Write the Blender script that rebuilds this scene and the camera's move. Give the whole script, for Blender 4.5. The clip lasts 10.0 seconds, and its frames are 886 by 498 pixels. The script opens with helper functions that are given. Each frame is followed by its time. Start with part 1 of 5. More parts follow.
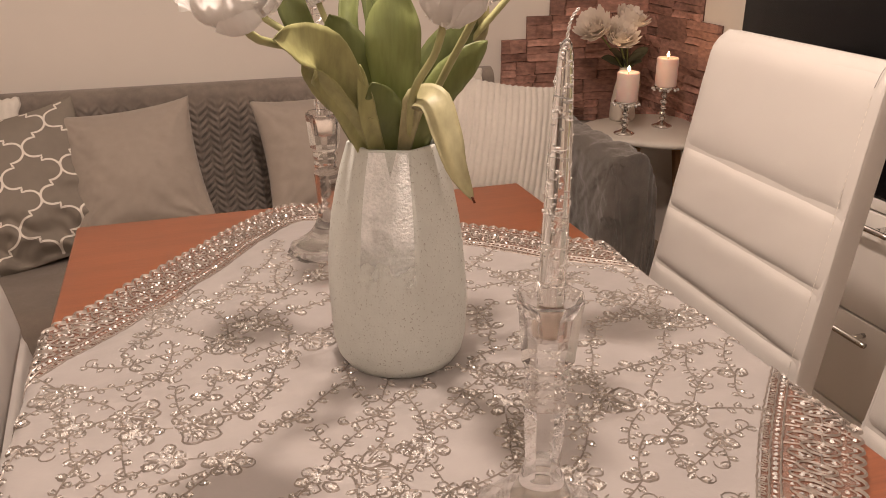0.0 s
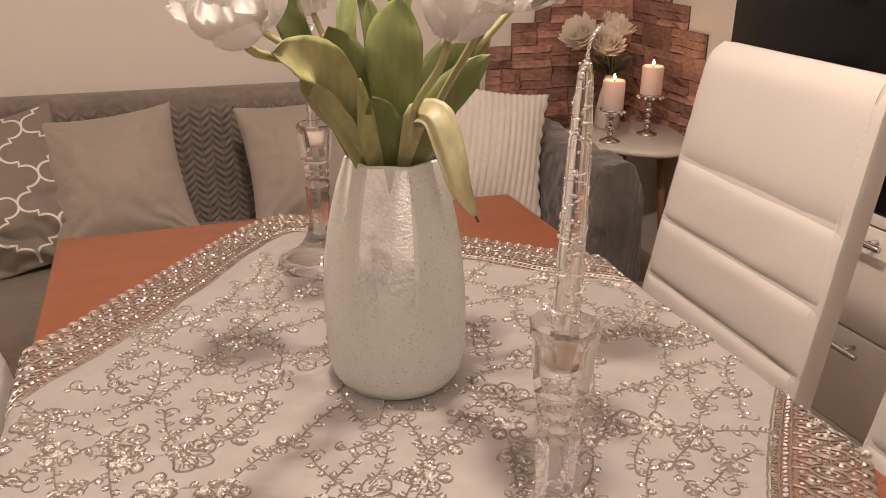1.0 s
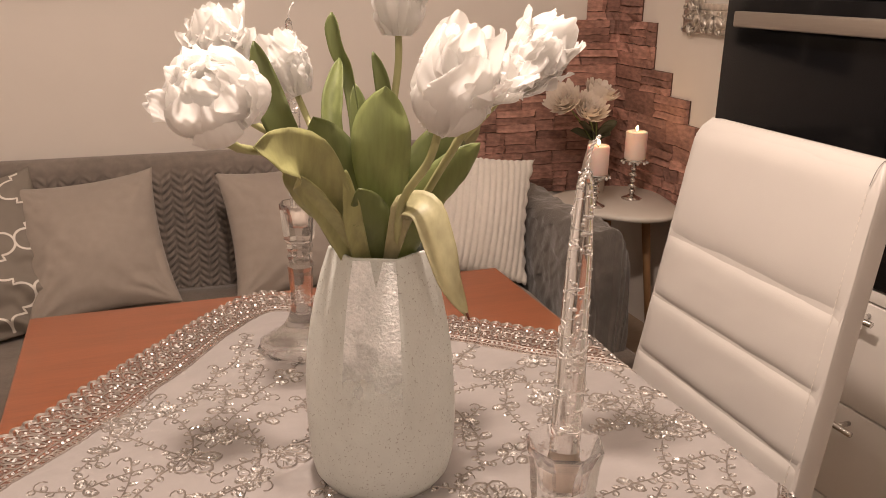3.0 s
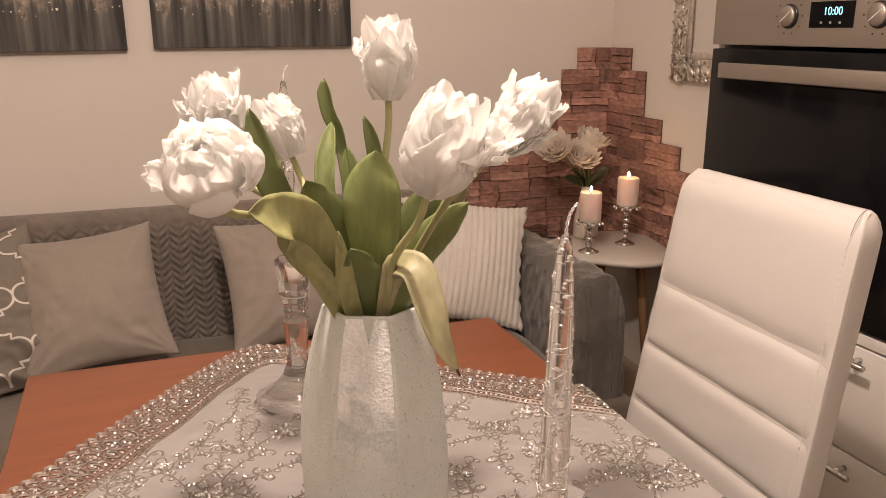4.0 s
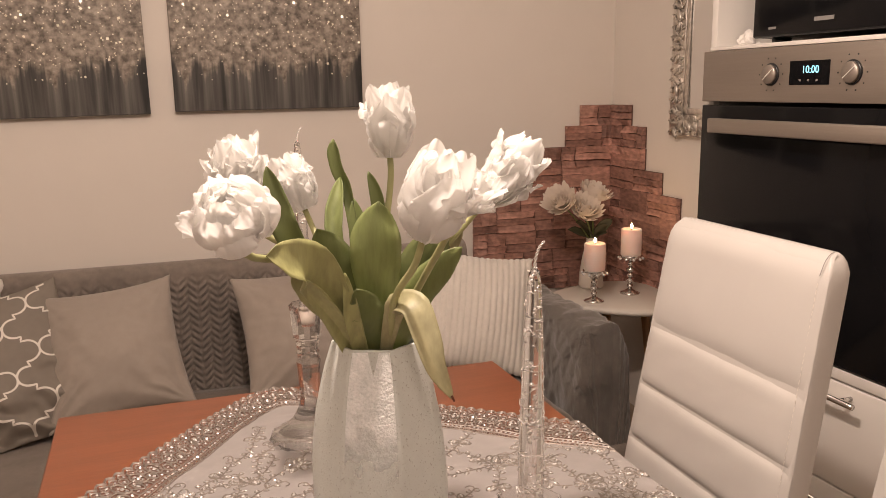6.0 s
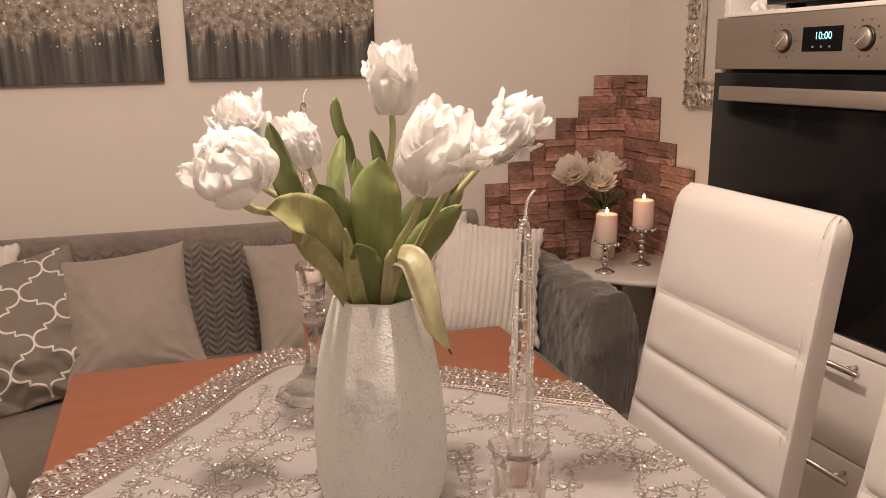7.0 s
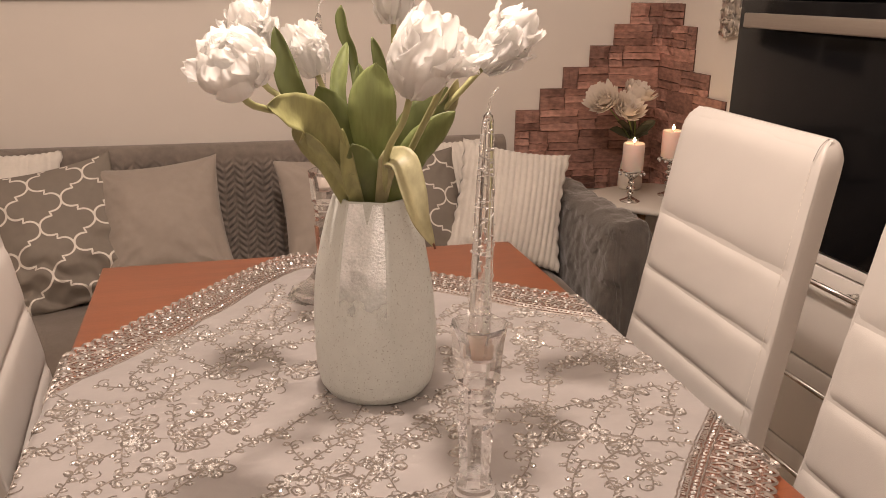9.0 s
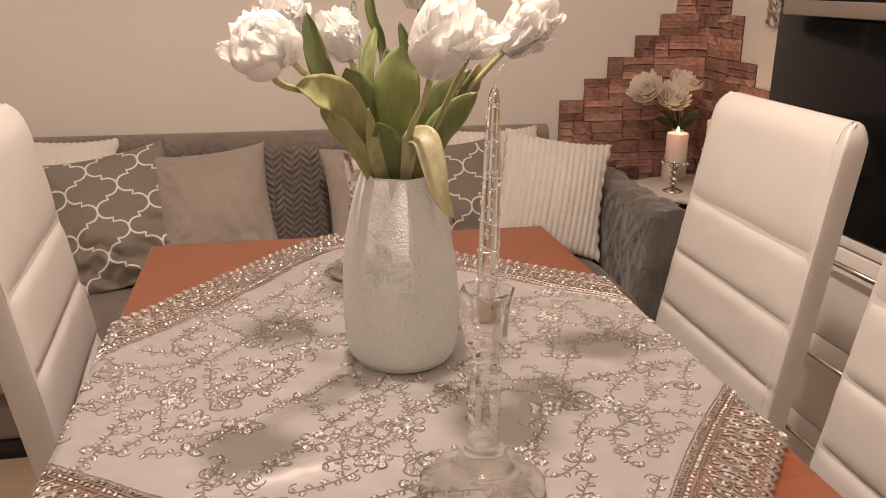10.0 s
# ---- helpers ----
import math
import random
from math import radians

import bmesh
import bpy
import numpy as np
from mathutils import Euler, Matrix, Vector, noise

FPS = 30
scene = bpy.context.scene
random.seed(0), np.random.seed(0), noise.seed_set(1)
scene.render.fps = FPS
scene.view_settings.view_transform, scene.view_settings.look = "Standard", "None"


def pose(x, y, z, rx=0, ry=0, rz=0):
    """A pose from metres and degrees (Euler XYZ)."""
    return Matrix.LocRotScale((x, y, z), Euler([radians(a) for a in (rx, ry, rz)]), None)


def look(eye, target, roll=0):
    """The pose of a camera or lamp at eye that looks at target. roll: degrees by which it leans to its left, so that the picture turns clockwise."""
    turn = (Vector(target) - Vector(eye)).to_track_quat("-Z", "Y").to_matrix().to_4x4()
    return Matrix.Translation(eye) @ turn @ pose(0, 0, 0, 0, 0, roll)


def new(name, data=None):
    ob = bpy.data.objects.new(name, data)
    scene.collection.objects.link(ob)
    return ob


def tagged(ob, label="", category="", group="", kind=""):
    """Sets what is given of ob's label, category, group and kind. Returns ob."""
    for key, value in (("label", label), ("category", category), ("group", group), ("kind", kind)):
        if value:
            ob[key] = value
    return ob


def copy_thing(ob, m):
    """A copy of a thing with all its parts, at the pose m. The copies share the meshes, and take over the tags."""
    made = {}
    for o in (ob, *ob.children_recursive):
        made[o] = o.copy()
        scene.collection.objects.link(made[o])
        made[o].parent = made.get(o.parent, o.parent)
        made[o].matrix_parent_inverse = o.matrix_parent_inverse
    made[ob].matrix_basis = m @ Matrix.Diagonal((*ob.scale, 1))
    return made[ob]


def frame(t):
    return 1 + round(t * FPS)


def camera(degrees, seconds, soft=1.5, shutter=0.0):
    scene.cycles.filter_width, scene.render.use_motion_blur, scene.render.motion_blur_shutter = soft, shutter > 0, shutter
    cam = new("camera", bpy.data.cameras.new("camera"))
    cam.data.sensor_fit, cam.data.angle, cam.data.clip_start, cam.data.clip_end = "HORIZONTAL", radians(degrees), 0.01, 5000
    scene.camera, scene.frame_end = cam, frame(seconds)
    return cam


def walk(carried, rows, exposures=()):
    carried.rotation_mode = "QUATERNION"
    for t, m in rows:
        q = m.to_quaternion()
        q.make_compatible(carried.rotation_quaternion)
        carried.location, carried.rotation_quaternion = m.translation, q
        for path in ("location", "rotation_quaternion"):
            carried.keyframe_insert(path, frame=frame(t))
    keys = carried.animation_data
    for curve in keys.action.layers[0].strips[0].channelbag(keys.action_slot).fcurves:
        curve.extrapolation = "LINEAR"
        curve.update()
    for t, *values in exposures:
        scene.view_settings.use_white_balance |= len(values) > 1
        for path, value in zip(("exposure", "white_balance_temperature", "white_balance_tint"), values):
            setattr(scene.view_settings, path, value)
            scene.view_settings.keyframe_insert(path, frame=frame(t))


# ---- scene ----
cam = camera(56.7, 10.0, 0.75)
PATH = [
    (0, (-0.344, 1.124, 1.211), (0.215, 2.891, 0.459), -0.2),
    (0.5, (-0.355, 1.14, 1.212), (0.228, 2.899, 0.46), 0.1),
    (1, (-0.356, 1.157, 1.216), (0.254, 2.911, 0.472), 0.5),
    (1.5, (-0.353, 1.177, 1.221), (0.28, 2.931, 0.498), 0.8),
    (2, (-0.35, 1.19, 1.226), (0.291, 2.951, 0.528), 0.9),
    (2.5, (-0.348, 1.2, 1.232), (0.305, 2.97, 0.569), 1.0),
    (4, (-0.346, 1.182, 1.257), (0.331, 2.992, 0.74), 0.1),
    (4.5, (-0.351, 1.159, 1.267), (0.332, 2.981, 0.806), -0.4),
    (5, (-0.355, 1.131, 1.271), (0.319, 2.969, 0.862), -0.6),
    (6.5, (-0.361, 1.081, 1.256), (0.279, 2.937, 0.872), -0.8),
    (7, (-0.348, 1.073, 1.247), (0.265, 2.924, 0.803), -0.5),
    (7.5, (-0.339, 1.055, 1.241), (0.258, 2.893, 0.729), -0.1),
    (8, (-0.331, 1.034, 1.235), (0.251, 2.864, 0.675), 0.6),
    (8.5, (-0.321, 1.012, 1.233), (0.23, 2.843, 0.646), 0.8),
    (9, (-0.313, 0.993, 1.23), (0.191, 2.832, 0.626), 0.9),
    (9.5, (-0.298, 0.968, 1.224), (0.141, 2.821, 0.615), 0.8),
    (10, (-0.289, 0.939, 1.222), (0.091, 2.803, 0.603), 0.4),
]

walk(cam, [(t, look(eye, target, roll)) for t, eye, target, roll in PATH], [(0.0, 0.0), (10.0, 0.0)])

# ---- light ----
world = bpy.data.worlds.new("room_world")
world.use_nodes = True
world.node_tree.nodes["Background"].inputs[0].default_value = (1.0, 0.75, 0.55, 1)
world.node_tree.nodes["Background"].inputs[1].default_value = 0.02
scene.world = world
WARM = (1.0, 0.79, 0.665)


def lamp(name, kind, energy, where, target=None, size=0.1):
    data = bpy.data.lights.new(name, kind)
    data.energy, data.color = energy, WARM
    if kind == "AREA":
        data.shape, data.size = "DISK", size
    else:
        data.shadow_soft_size = size
    ob = new(name, data)
    ob.matrix_world = look(where, target) if target else pose(*where)
    return ob


lamp("dining_bulb", "POINT", 62.5, (-0.225, 1.94, 2.02), size=0.038)
lamp("kitchen_ceiling_lamp", "AREA", 16.5, (-0.55, 0.1, 2.46), (-0.3, 1.2, 0.0), 0.5)


# ---- materials ----
def material(name, color, rough=0.6, metal=0.0, vary=0.12, scale=30.0, bump=0.0, bump_scale=200.0, sheen=0.0, spec=0.5, random_tint=0.0, stretch=None):
    m = bpy.data.materials.new(name)
    m.use_nodes = True
    nt = m.node_tree
    b = nt.nodes["Principled BSDF"]
    b.inputs["Roughness"].default_value = rough
    b.inputs["Metallic"].default_value = metal
    b.inputs["Specular IOR Level"].default_value = spec
    b.inputs["Sheen Weight"].default_value = sheen
    co = nt.nodes.new("ShaderNodeTexCoord")
    src = co.outputs["Object"]
    if stretch:
        mp = nt.nodes.new("ShaderNodeMapping")
        mp.inputs["Scale"].default_value = stretch
        nt.links.new(src, mp.inputs["Vector"])
        src = mp.outputs["Vector"]
    n1 = nt.nodes.new("ShaderNodeTexNoise")
    n1.inputs["Scale"].default_value, n1.inputs["Detail"].default_value = scale, 6
    n2 = nt.nodes.new("ShaderNodeTexNoise")
    n2.inputs["Scale"].default_value, n2.inputs["Detail"].default_value = scale * 0.13, 3
    nt.links.new(src, n1.inputs["Vector"])
    nt.links.new(src, n2.inputs["Vector"])
    mix = nt.nodes.new("ShaderNodeMix")
    mix.data_type = "FLOAT"
    mix.inputs[0].default_value = 0.5
    nt.links.new(n1.outputs[0], mix.inputs[2])
    nt.links.new(n2.outputs[0], mix.inputs[3])
    ramp = nt.nodes.new("ShaderNodeValToRGB")
    ramp.color_ramp.elements[0].position, ramp.color_ramp.elements[1].position = 0.3, 0.7
    ramp.color_ramp.elements[0].color = (*[max(0, c * (1 - vary)) for c in color], 1)
    ramp.color_ramp.elements[1].color = (*[min(1, c * (1 + vary)) for c in color], 1)
    nt.links.new(mix.outputs[0], ramp.inputs[0])
    out = ramp.outputs[0]
    if random_tint:
        info = nt.nodes.new("ShaderNodeObjectInfo")
        hsv = nt.nodes.new("ShaderNodeHueSaturation")
        mr = nt.nodes.new("ShaderNodeMapRange")
        mr.inputs[3].default_value, mr.inputs[4].default_value = 1 - random_tint, 1 + random_tint
        nt.links.new(info.outputs["Random"], mr.inputs[0])
        nt.links.new(mr.outputs[0], hsv.inputs["Value"])
        nt.links.new(out, hsv.inputs["Color"])
        out = hsv.outputs[0]
    nt.links.new(out, b.inputs["Base Color"])
    if bump:
        nb = nt.nodes.new("ShaderNodeTexNoise")
        nb.inputs["Scale"].default_value, nb.inputs["Detail"].default_value = bump_scale, 4
        nt.links.new(src, nb.inputs["Vector"])
        bp = nt.nodes.new("ShaderNodeBump")
        bp.inputs["Strength"].default_value, bp.inputs["Distance"].default_value = bump, 0.002
        nt.links.new(nb.outputs[0], bp.inputs["Height"])
        nt.links.new(bp.outputs[0], b.inputs["Normal"])
    return m


def glass_material(name, color, rough, ior=1.5, coat=0.0, straight=0.0):
    m = bpy.data.materials.new(name)
    m.use_nodes = True
    b = m.node_tree.nodes["Principled BSDF"]
    b.inputs["Base Color"].default_value = (*color, 1)
    b.inputs["Roughness"].default_value = rough
    b.inputs["Transmission Weight"].default_value = 1.0
    b.inputs["IOR"].default_value = ior
    b.inputs["Coat Weight"].default_value = coat
    b.inputs["Coat Roughness"].default_value = 0.03
    if straight:
        nt = m.node_tree
        through_ = nt.nodes.new("ShaderNodeBsdfTransparent")
        mix = nt.nodes.new("ShaderNodeMixShader")
        mix.inputs[0].default_value = straight
        nt.links.new(b.outputs[0], mix.inputs[1])
        nt.links.new(through_.outputs[0], mix.inputs[2])
        nt.links.new(mix.outputs[0], nt.nodes["Material Output"].inputs["Surface"])
    return m


def glow_material(name, color, strength):
    m = bpy.data.materials.new(name)
    m.use_nodes = True
    b = m.node_tree.nodes["Principled BSDF"]
    b.inputs["Base Color"].default_value = (*color, 1)
    b.inputs["Emission Color"].default_value = (*color, 1)
    b.inputs["Emission Strength"].default_value = strength
    return m


M = dict(
    wall=material("wall_paint", (0.75, 0.70, 0.64), 0.85, vary=0.02, scale=8, bump=0.08, bump_scale=160),
    ceiling=material("ceiling_paint", (0.8, 0.78, 0.75), 0.9, vary=0.02, scale=6),
    floor=material("floor_laminate", (0.36, 0.27, 0.19), 0.5, vary=0.12, scale=14, stretch=(1, 8, 1)),
    table=material("cherry_wood", (0.232, 0.070, 0.028), 0.33, vary=0.22, scale=22, stretch=(1.2, 14, 6), bump=0.03),
    satin=material("satin_cloth", (0.376, 0.351, 0.344), 0.38, 0.2, vary=0.08, scale=25, sheen=0.3, bump=0.75, bump_scale=26),
    silver=material("silver_thread", (0.30, 0.268, 0.242), 0.38, 0.5, vary=0.25, scale=300),
    lace=material("silver_lace", (0.35, 0.31, 0.28), 0.4, 0.6, vary=0.25, scale=300),
    bead=material("silver_bead", (0.97, 0.95, 0.92), 0.1, 0.6, vary=0.08, scale=200),
    leather=material("white_leatherette", (0.575, 0.548, 0.518), 0.42, vary=0.025, scale=12, bump=0.1, bump_scale=900),
    chrome=material("chrome", (0.7, 0.68, 0.66), 0.12, 1.0, vary=0.03),
    steel=material("brushed_steel", (0.36, 0.315, 0.275), 0.42, 0.75, vary=0.06, scale=60, stretch=(1, 1, 30)),
    blackglass=material("black_glass", (0.006, 0.006, 0.007), 0.1, vary=0.02, spec=0.2),
    blackplastic=material("black_plastic", (0.012, 0.012, 0.013), 0.3, vary=0.05),
    cabinet=material("white_cabinet", (0.68, 0.65, 0.61), 0.35, vary=0.015, scale=5),
    label=material("grey_lettering", (0.22, 0.21, 0.20), 0.5),
    sofa=material("grey_upholstery", (0.165, 0.136, 0.113), 0.9, vary=0.18, scale=60, bump=0.5, bump_scale=500, sheen=0.25),
    throw=material("grey_fleece_throw", (0.112, 0.098, 0.086), 0.95, vary=0.3, scale=38, bump=1.0, bump_scale=230, sheen=0.5),
    chevron=material("chevron_throw", (0.205, 0.172, 0.147), 0.85, vary=0.3, scale=40, bump=0.4, bump_scale=450, sheen=0.4),
    greycushion=material("grey_cushion_cloth", (0.315, 0.272, 0.235), 0.85, vary=0.06, scale=50, bump=0.35, bump_scale=900, sheen=0.2),
    trellis=material("trellis_cushion_cloth", (0.215, 0.188, 0.158), 0.85, vary=0.06, scale=50, bump=0.35, bump_scale=900),
    print=material("white_trellis_print", (0.72, 0.68, 0.62), 0.8, vary=0.04),
    whitefur=material("white_ribbed_plush", (0.7, 0.66, 0.6), 0.95, vary=0.06, scale=80, bump=0.6, bump_scale=400, sheen=0.5),
    vase=None,
    petal=material("white_petal", (0.93, 0.93, 0.92), 0.55, vary=0.03, scale=60, bump=0.15, bump_scale=120),
    leaf=material("tulip_leaf", (0.205, 0.243, 0.092), 0.40, vary=0.30, scale=30, stretch=(6, 6, 0.8), random_tint=0.3, bump=0.1, bump_scale=80),
    paleleaf=material("pale_tulip_leaf", (0.37, 0.345, 0.195), 0.5, vary=0.3, scale=30, stretch=(5, 5, 0.8)),
    creampetal=material("cream_petal", (0.90, 0.84, 0.77), 0.6, vary=0.06, scale=60),
    oliveleaf=material("olive_tulip_leaf", (0.335, 0.335, 0.145), 0.42, vary=0.3, scale=30, stretch=(5, 5, 0.8), bump=0.1, bump_scale=80),
    darkleaf=material("dark_green_leaf", (0.05, 0.05, 0.025), 0.5, vary=0.3, scale=30),
    stem=material("tulip_stem", (0.40, 0.40, 0.19), 0.45, vary=0.2, scale=40),
    tip=material("dry_leaf_tip", (0.12, 0.03, 0.015), 0.6),
    crystal=glass_material("crystal_glass", (1, 1, 1), 0.0, 1.20, 0.7, 0.15),
    clear=glass_material("clear_candle_gel", (1, 0.99, 0.98), 0.0, 1.42, 0.0, 0.12),
    brick=material("stone_brick_panel", (0.375, 0.205, 0.162), 0.7, vary=0.6, scale=42, bump=1.0, bump_scale=60, random_tint=0.36, stretch=(1, 1, 2.4)),
    joint=material("brick_joint", (0.12, 0.066, 0.05), 0.9),
    frosted=material("frosted_wax", (0.64, 0.56, 0.49), 0.5, vary=0.08),
    candle=material("pink_wax", (0.80, 0.63, 0.57), 0.5, vary=0.04),
    flame=glow_material("flame_glow", (1.0, 0.72, 0.36), 14),
    led=glow_material("clock_digits", (0.30, 0.72, 0.85), 1.2),
    sidewhite=material("white_side_table", (0.68, 0.64, 0.58), 0.4, vary=0.02),
    beech=material("beech_leg", (0.34, 0.19, 0.09), 0.5, vary=0.15, scale=25, stretch=(6, 6, 1)),
    ceramic=material("cream_ceramic", (0.66, 0.6, 0.53), 0.4, vary=0.03),
    mirror=material("mirror_glass", (0.85, 0.85, 0.85), 0.02, 1.0, vary=0.0),
    ornate=material("antique_silver", (0.66, 0.62, 0.57), 0.34, 0.9, vary=0.4, scale=60, bump=0.4, bump_scale=120),
    canvas=None,
    cutface=None,
    glitter=material("glitter_flake", (0.95, 0.86, 0.72), 0.3, 0.5, vary=0.2),
    white=material("white_tissue", (0.75, 0.72, 0.68), 0.8),
)


def vase_material():
    m = material("speckled_stone_glaze", (0.62, 0.645, 0.615), 0.5, vary=0.05, scale=90, bump=0.28, bump_scale=420)
    nt = m.node_tree
    b = nt.nodes["Principled BSDF"]
    base = b.inputs["Base Color"].links[0].from_socket
    co = nt.nodes.new("ShaderNodeTexCoord")
    v = nt.nodes.new("ShaderNodeTexNoise")
    v.inputs["Scale"].default_value, v.inputs["Detail"].default_value = 420, 2
    nt.links.new(co.outputs["Object"], v.inputs["Vector"])
    r = nt.nodes.new("ShaderNodeValToRGB")
    r.color_ramp.elements[0].position, r.color_ramp.elements[1].position = 0.63, 0.69
    mix = nt.nodes.new("ShaderNodeMix")
    mix.data_type = "RGBA"
    nt.links.new(v.outputs[0], r.inputs[0])
    nt.links.new(r.outputs[0], mix.inputs[0])
    nt.links.new(base, mix.inputs[6])
    mix.inputs[7].default_value = (0.40, 0.395, 0.365, 1)
    nt.links.new(mix.outputs[2], b.inputs["Base Color"])
    return m


def canvas_material():
    m = material("painted_canvas", (0.1, 0.1, 0.1), 0.6, bump=0.3, bump_scale=150)
    nt = m.node_tree
    b = nt.nodes["Principled BSDF"]
    co = nt.nodes.new("ShaderNodeTexCoord")
    sep = nt.nodes.new("ShaderNodeSeparateXYZ")
    nt.links.new(co.outputs["Object"], sep.inputs[0])
    mp = nt.nodes.new("ShaderNodeMapping")
    mp.inputs["Scale"].default_value = (34, 1, 1.6)
    nt.links.new(co.outputs["Object"], mp.inputs["Vector"])
    drip = nt.nodes.new("ShaderNodeTexNoise")
    drip.inputs["Scale"].default_value, drip.inputs["Detail"].default_value = 1.0, 5
    nt.links.new(mp.outputs[0], drip.inputs["Vector"])
    # height of the dripping edge
    off = nt.nodes.new("ShaderNodeMath")
    off.operation = "MULTIPLY_ADD"
    off.inputs[1].default_value = 0.30
    nt.links.new(drip.outputs[0], off.inputs[0])
    nt.links.new(sep.outputs[2], off.inputs[2])
    edge = nt.nodes.new("ShaderNodeValToRGB")
    edge.color_ramp.elements[0].position, edge.color_ramp.elements[1].position = 0.27, 0.31
    nt.links.new(off.outputs[0], edge.inputs[0])
    low = nt.nodes.new("ShaderNodeValToRGB")
    low.color_ramp.elements[0].position, low.color_ramp.elements[1].position = 0.35, 0.8
    low.color_ramp.elements[0].color, low.color_ramp.elements[1].color = (0.036, 0.035, 0.034, 1), (0.24, 0.228, 0.21, 1)
    nt.links.new(drip.outputs[0], low.inputs[0])
    fine = nt.nodes.new("ShaderNodeTexNoise")
    fine.inputs["Scale"].default_value, fine.inputs["Detail"].default_value = 55, 8
    nt.links.new(co.outputs["Object"], fine.inputs["Vector"])
    up = nt.nodes.new("ShaderNodeValToRGB")
    up.color_ramp.elements[0].position, up.color_ramp.elements[1].position = 0.32, 0.72
    up.color_ramp.elements[0].color, up.color_ramp.elements[1].color = (0.12, 0.102, 0.086, 1), (0.48, 0.42, 0.355, 1)
    nt.links.new(fine.outputs[0], up.inputs[0])
    mix = nt.nodes.new("ShaderNodeMix")
    mix.data_type = "RGBA"
    nt.links.new(edge.outputs[0], mix.inputs[0])
    nt.links.new(low.outputs[0], mix.inputs[6])
    nt.links.new(up.outputs[0], mix.inputs[7])
    nt.links.new(mix.outputs[2], b.inputs["Base Color"])
    return m


def translucent(m, color, share):
    nt = m.node_tree
    b = nt.nodes["Principled BSDF"]
    out = nt.nodes["Material Output"]
    t = nt.nodes.new("ShaderNodeBsdfTranslucent")
    t.inputs[0].default_value = (*color, 1)
    mix = nt.nodes.new("ShaderNodeMixShader")
    mix.inputs[0].default_value = share
    nt.links.new(b.outputs[0], mix.inputs[1])
    nt.links.new(t.outputs[0], mix.inputs[2])
    nt.links.new(mix.outputs[0], out.inputs[0])


translucent(M["petal"], (0.98, 0.97, 0.95), 0.55)
translucent(M["creampetal"], (0.92, 0.85, 0.77), 0.45)
translucent(M["leaf"], (0.34, 0.40, 0.10), 0.22)
for key in ("candle",):
    M[key].node_tree.nodes["Principled BSDF"].inputs["Subsurface Weight"].default_value = 0.6
    M[key].node_tree.nodes["Principled BSDF"].inputs["Subsurface Scale"].default_value = 0.03
    M[key].node_tree.nodes["Principled BSDF"].inputs["Subsurface Radius"].default_value = (1.0, 0.5, 0.35)
M["vase"] = vase_material()
M["canvas"] = canvas_material()


def cut_face_material():
    """Silvery frosted relief that runs out downwards into the glaze."""
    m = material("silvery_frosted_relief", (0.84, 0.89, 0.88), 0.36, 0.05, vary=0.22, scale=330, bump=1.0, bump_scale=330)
    nt = m.node_tree
    b = nt.nodes["Principled BSDF"]
    out = nt.nodes["Material Output"]
    co = nt.nodes.new("ShaderNodeTexCoord")
    sep = nt.nodes.new("ShaderNodeSeparateXYZ")
    nt.links.new(co.outputs["Object"], sep.inputs[0])
    n = nt.nodes.new("ShaderNodeTexNoise")
    n.inputs["Scale"].default_value, n.inputs["Detail"].default_value = 70, 5
    nt.links.new(co.outputs["Object"], n.inputs["Vector"])
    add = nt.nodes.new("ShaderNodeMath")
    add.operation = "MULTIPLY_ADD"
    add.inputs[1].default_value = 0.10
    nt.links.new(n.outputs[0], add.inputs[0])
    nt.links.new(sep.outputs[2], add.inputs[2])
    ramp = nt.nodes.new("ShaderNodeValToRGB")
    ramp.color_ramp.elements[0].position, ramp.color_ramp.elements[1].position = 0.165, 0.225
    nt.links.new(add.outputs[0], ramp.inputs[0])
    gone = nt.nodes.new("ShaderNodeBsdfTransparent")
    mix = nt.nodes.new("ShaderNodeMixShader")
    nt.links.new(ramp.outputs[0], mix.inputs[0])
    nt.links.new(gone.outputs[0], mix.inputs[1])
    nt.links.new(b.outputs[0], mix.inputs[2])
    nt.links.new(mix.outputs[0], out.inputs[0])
    return m


M["cutface"] = cut_face_material()


def tulle_material(share):
    """A net too fine to see: part of the light goes straight through."""
    m = material("tulle_net", (0.42, 0.37, 0.335), 0.6, vary=0.1, scale=200)
    nt = m.node_tree
    gap = nt.nodes.new("ShaderNodeBsdfTransparent")
    mix = nt.nodes.new("ShaderNodeMixShader")
    mix.inputs[0].default_value = share
    nt.links.new(gap.outputs[0], mix.inputs[1])
    nt.links.new(nt.nodes["Principled BSDF"].outputs[0], mix.inputs[2])
    nt.links.new(mix.outputs[0], nt.nodes["Material Output"].inputs["Surface"])
    return m


M["tulle"] = tulle_material(0.30)


# ---- mesh helpers ----
def mesh_ob(name, bm, mat, smooth=True):
    me = bpy.data.meshes.new(name)
    bmesh.ops.recalc_face_normals(bm, faces=bm.faces)
    bm.to_mesh(me)
    bm.free()
    if smooth:
        me.shade_smooth()
    me.materials.append(M[mat] if isinstance(mat, str) else mat)
    return new(name, me)


def thing(name, where, label, category, group="", kind="", turn=0):
    ob = new(name)
    ob.matrix_basis = pose(*where, 0, 0, turn)
    ob.empty_display_size = 0.05
    return tagged(ob, label, category, group, kind)


def part(name, bm, mat, parent, label="", smooth=True):
    ob = mesh_ob(name, bm, mat, smooth)
    ob.parent = parent
    return tagged(ob, label)


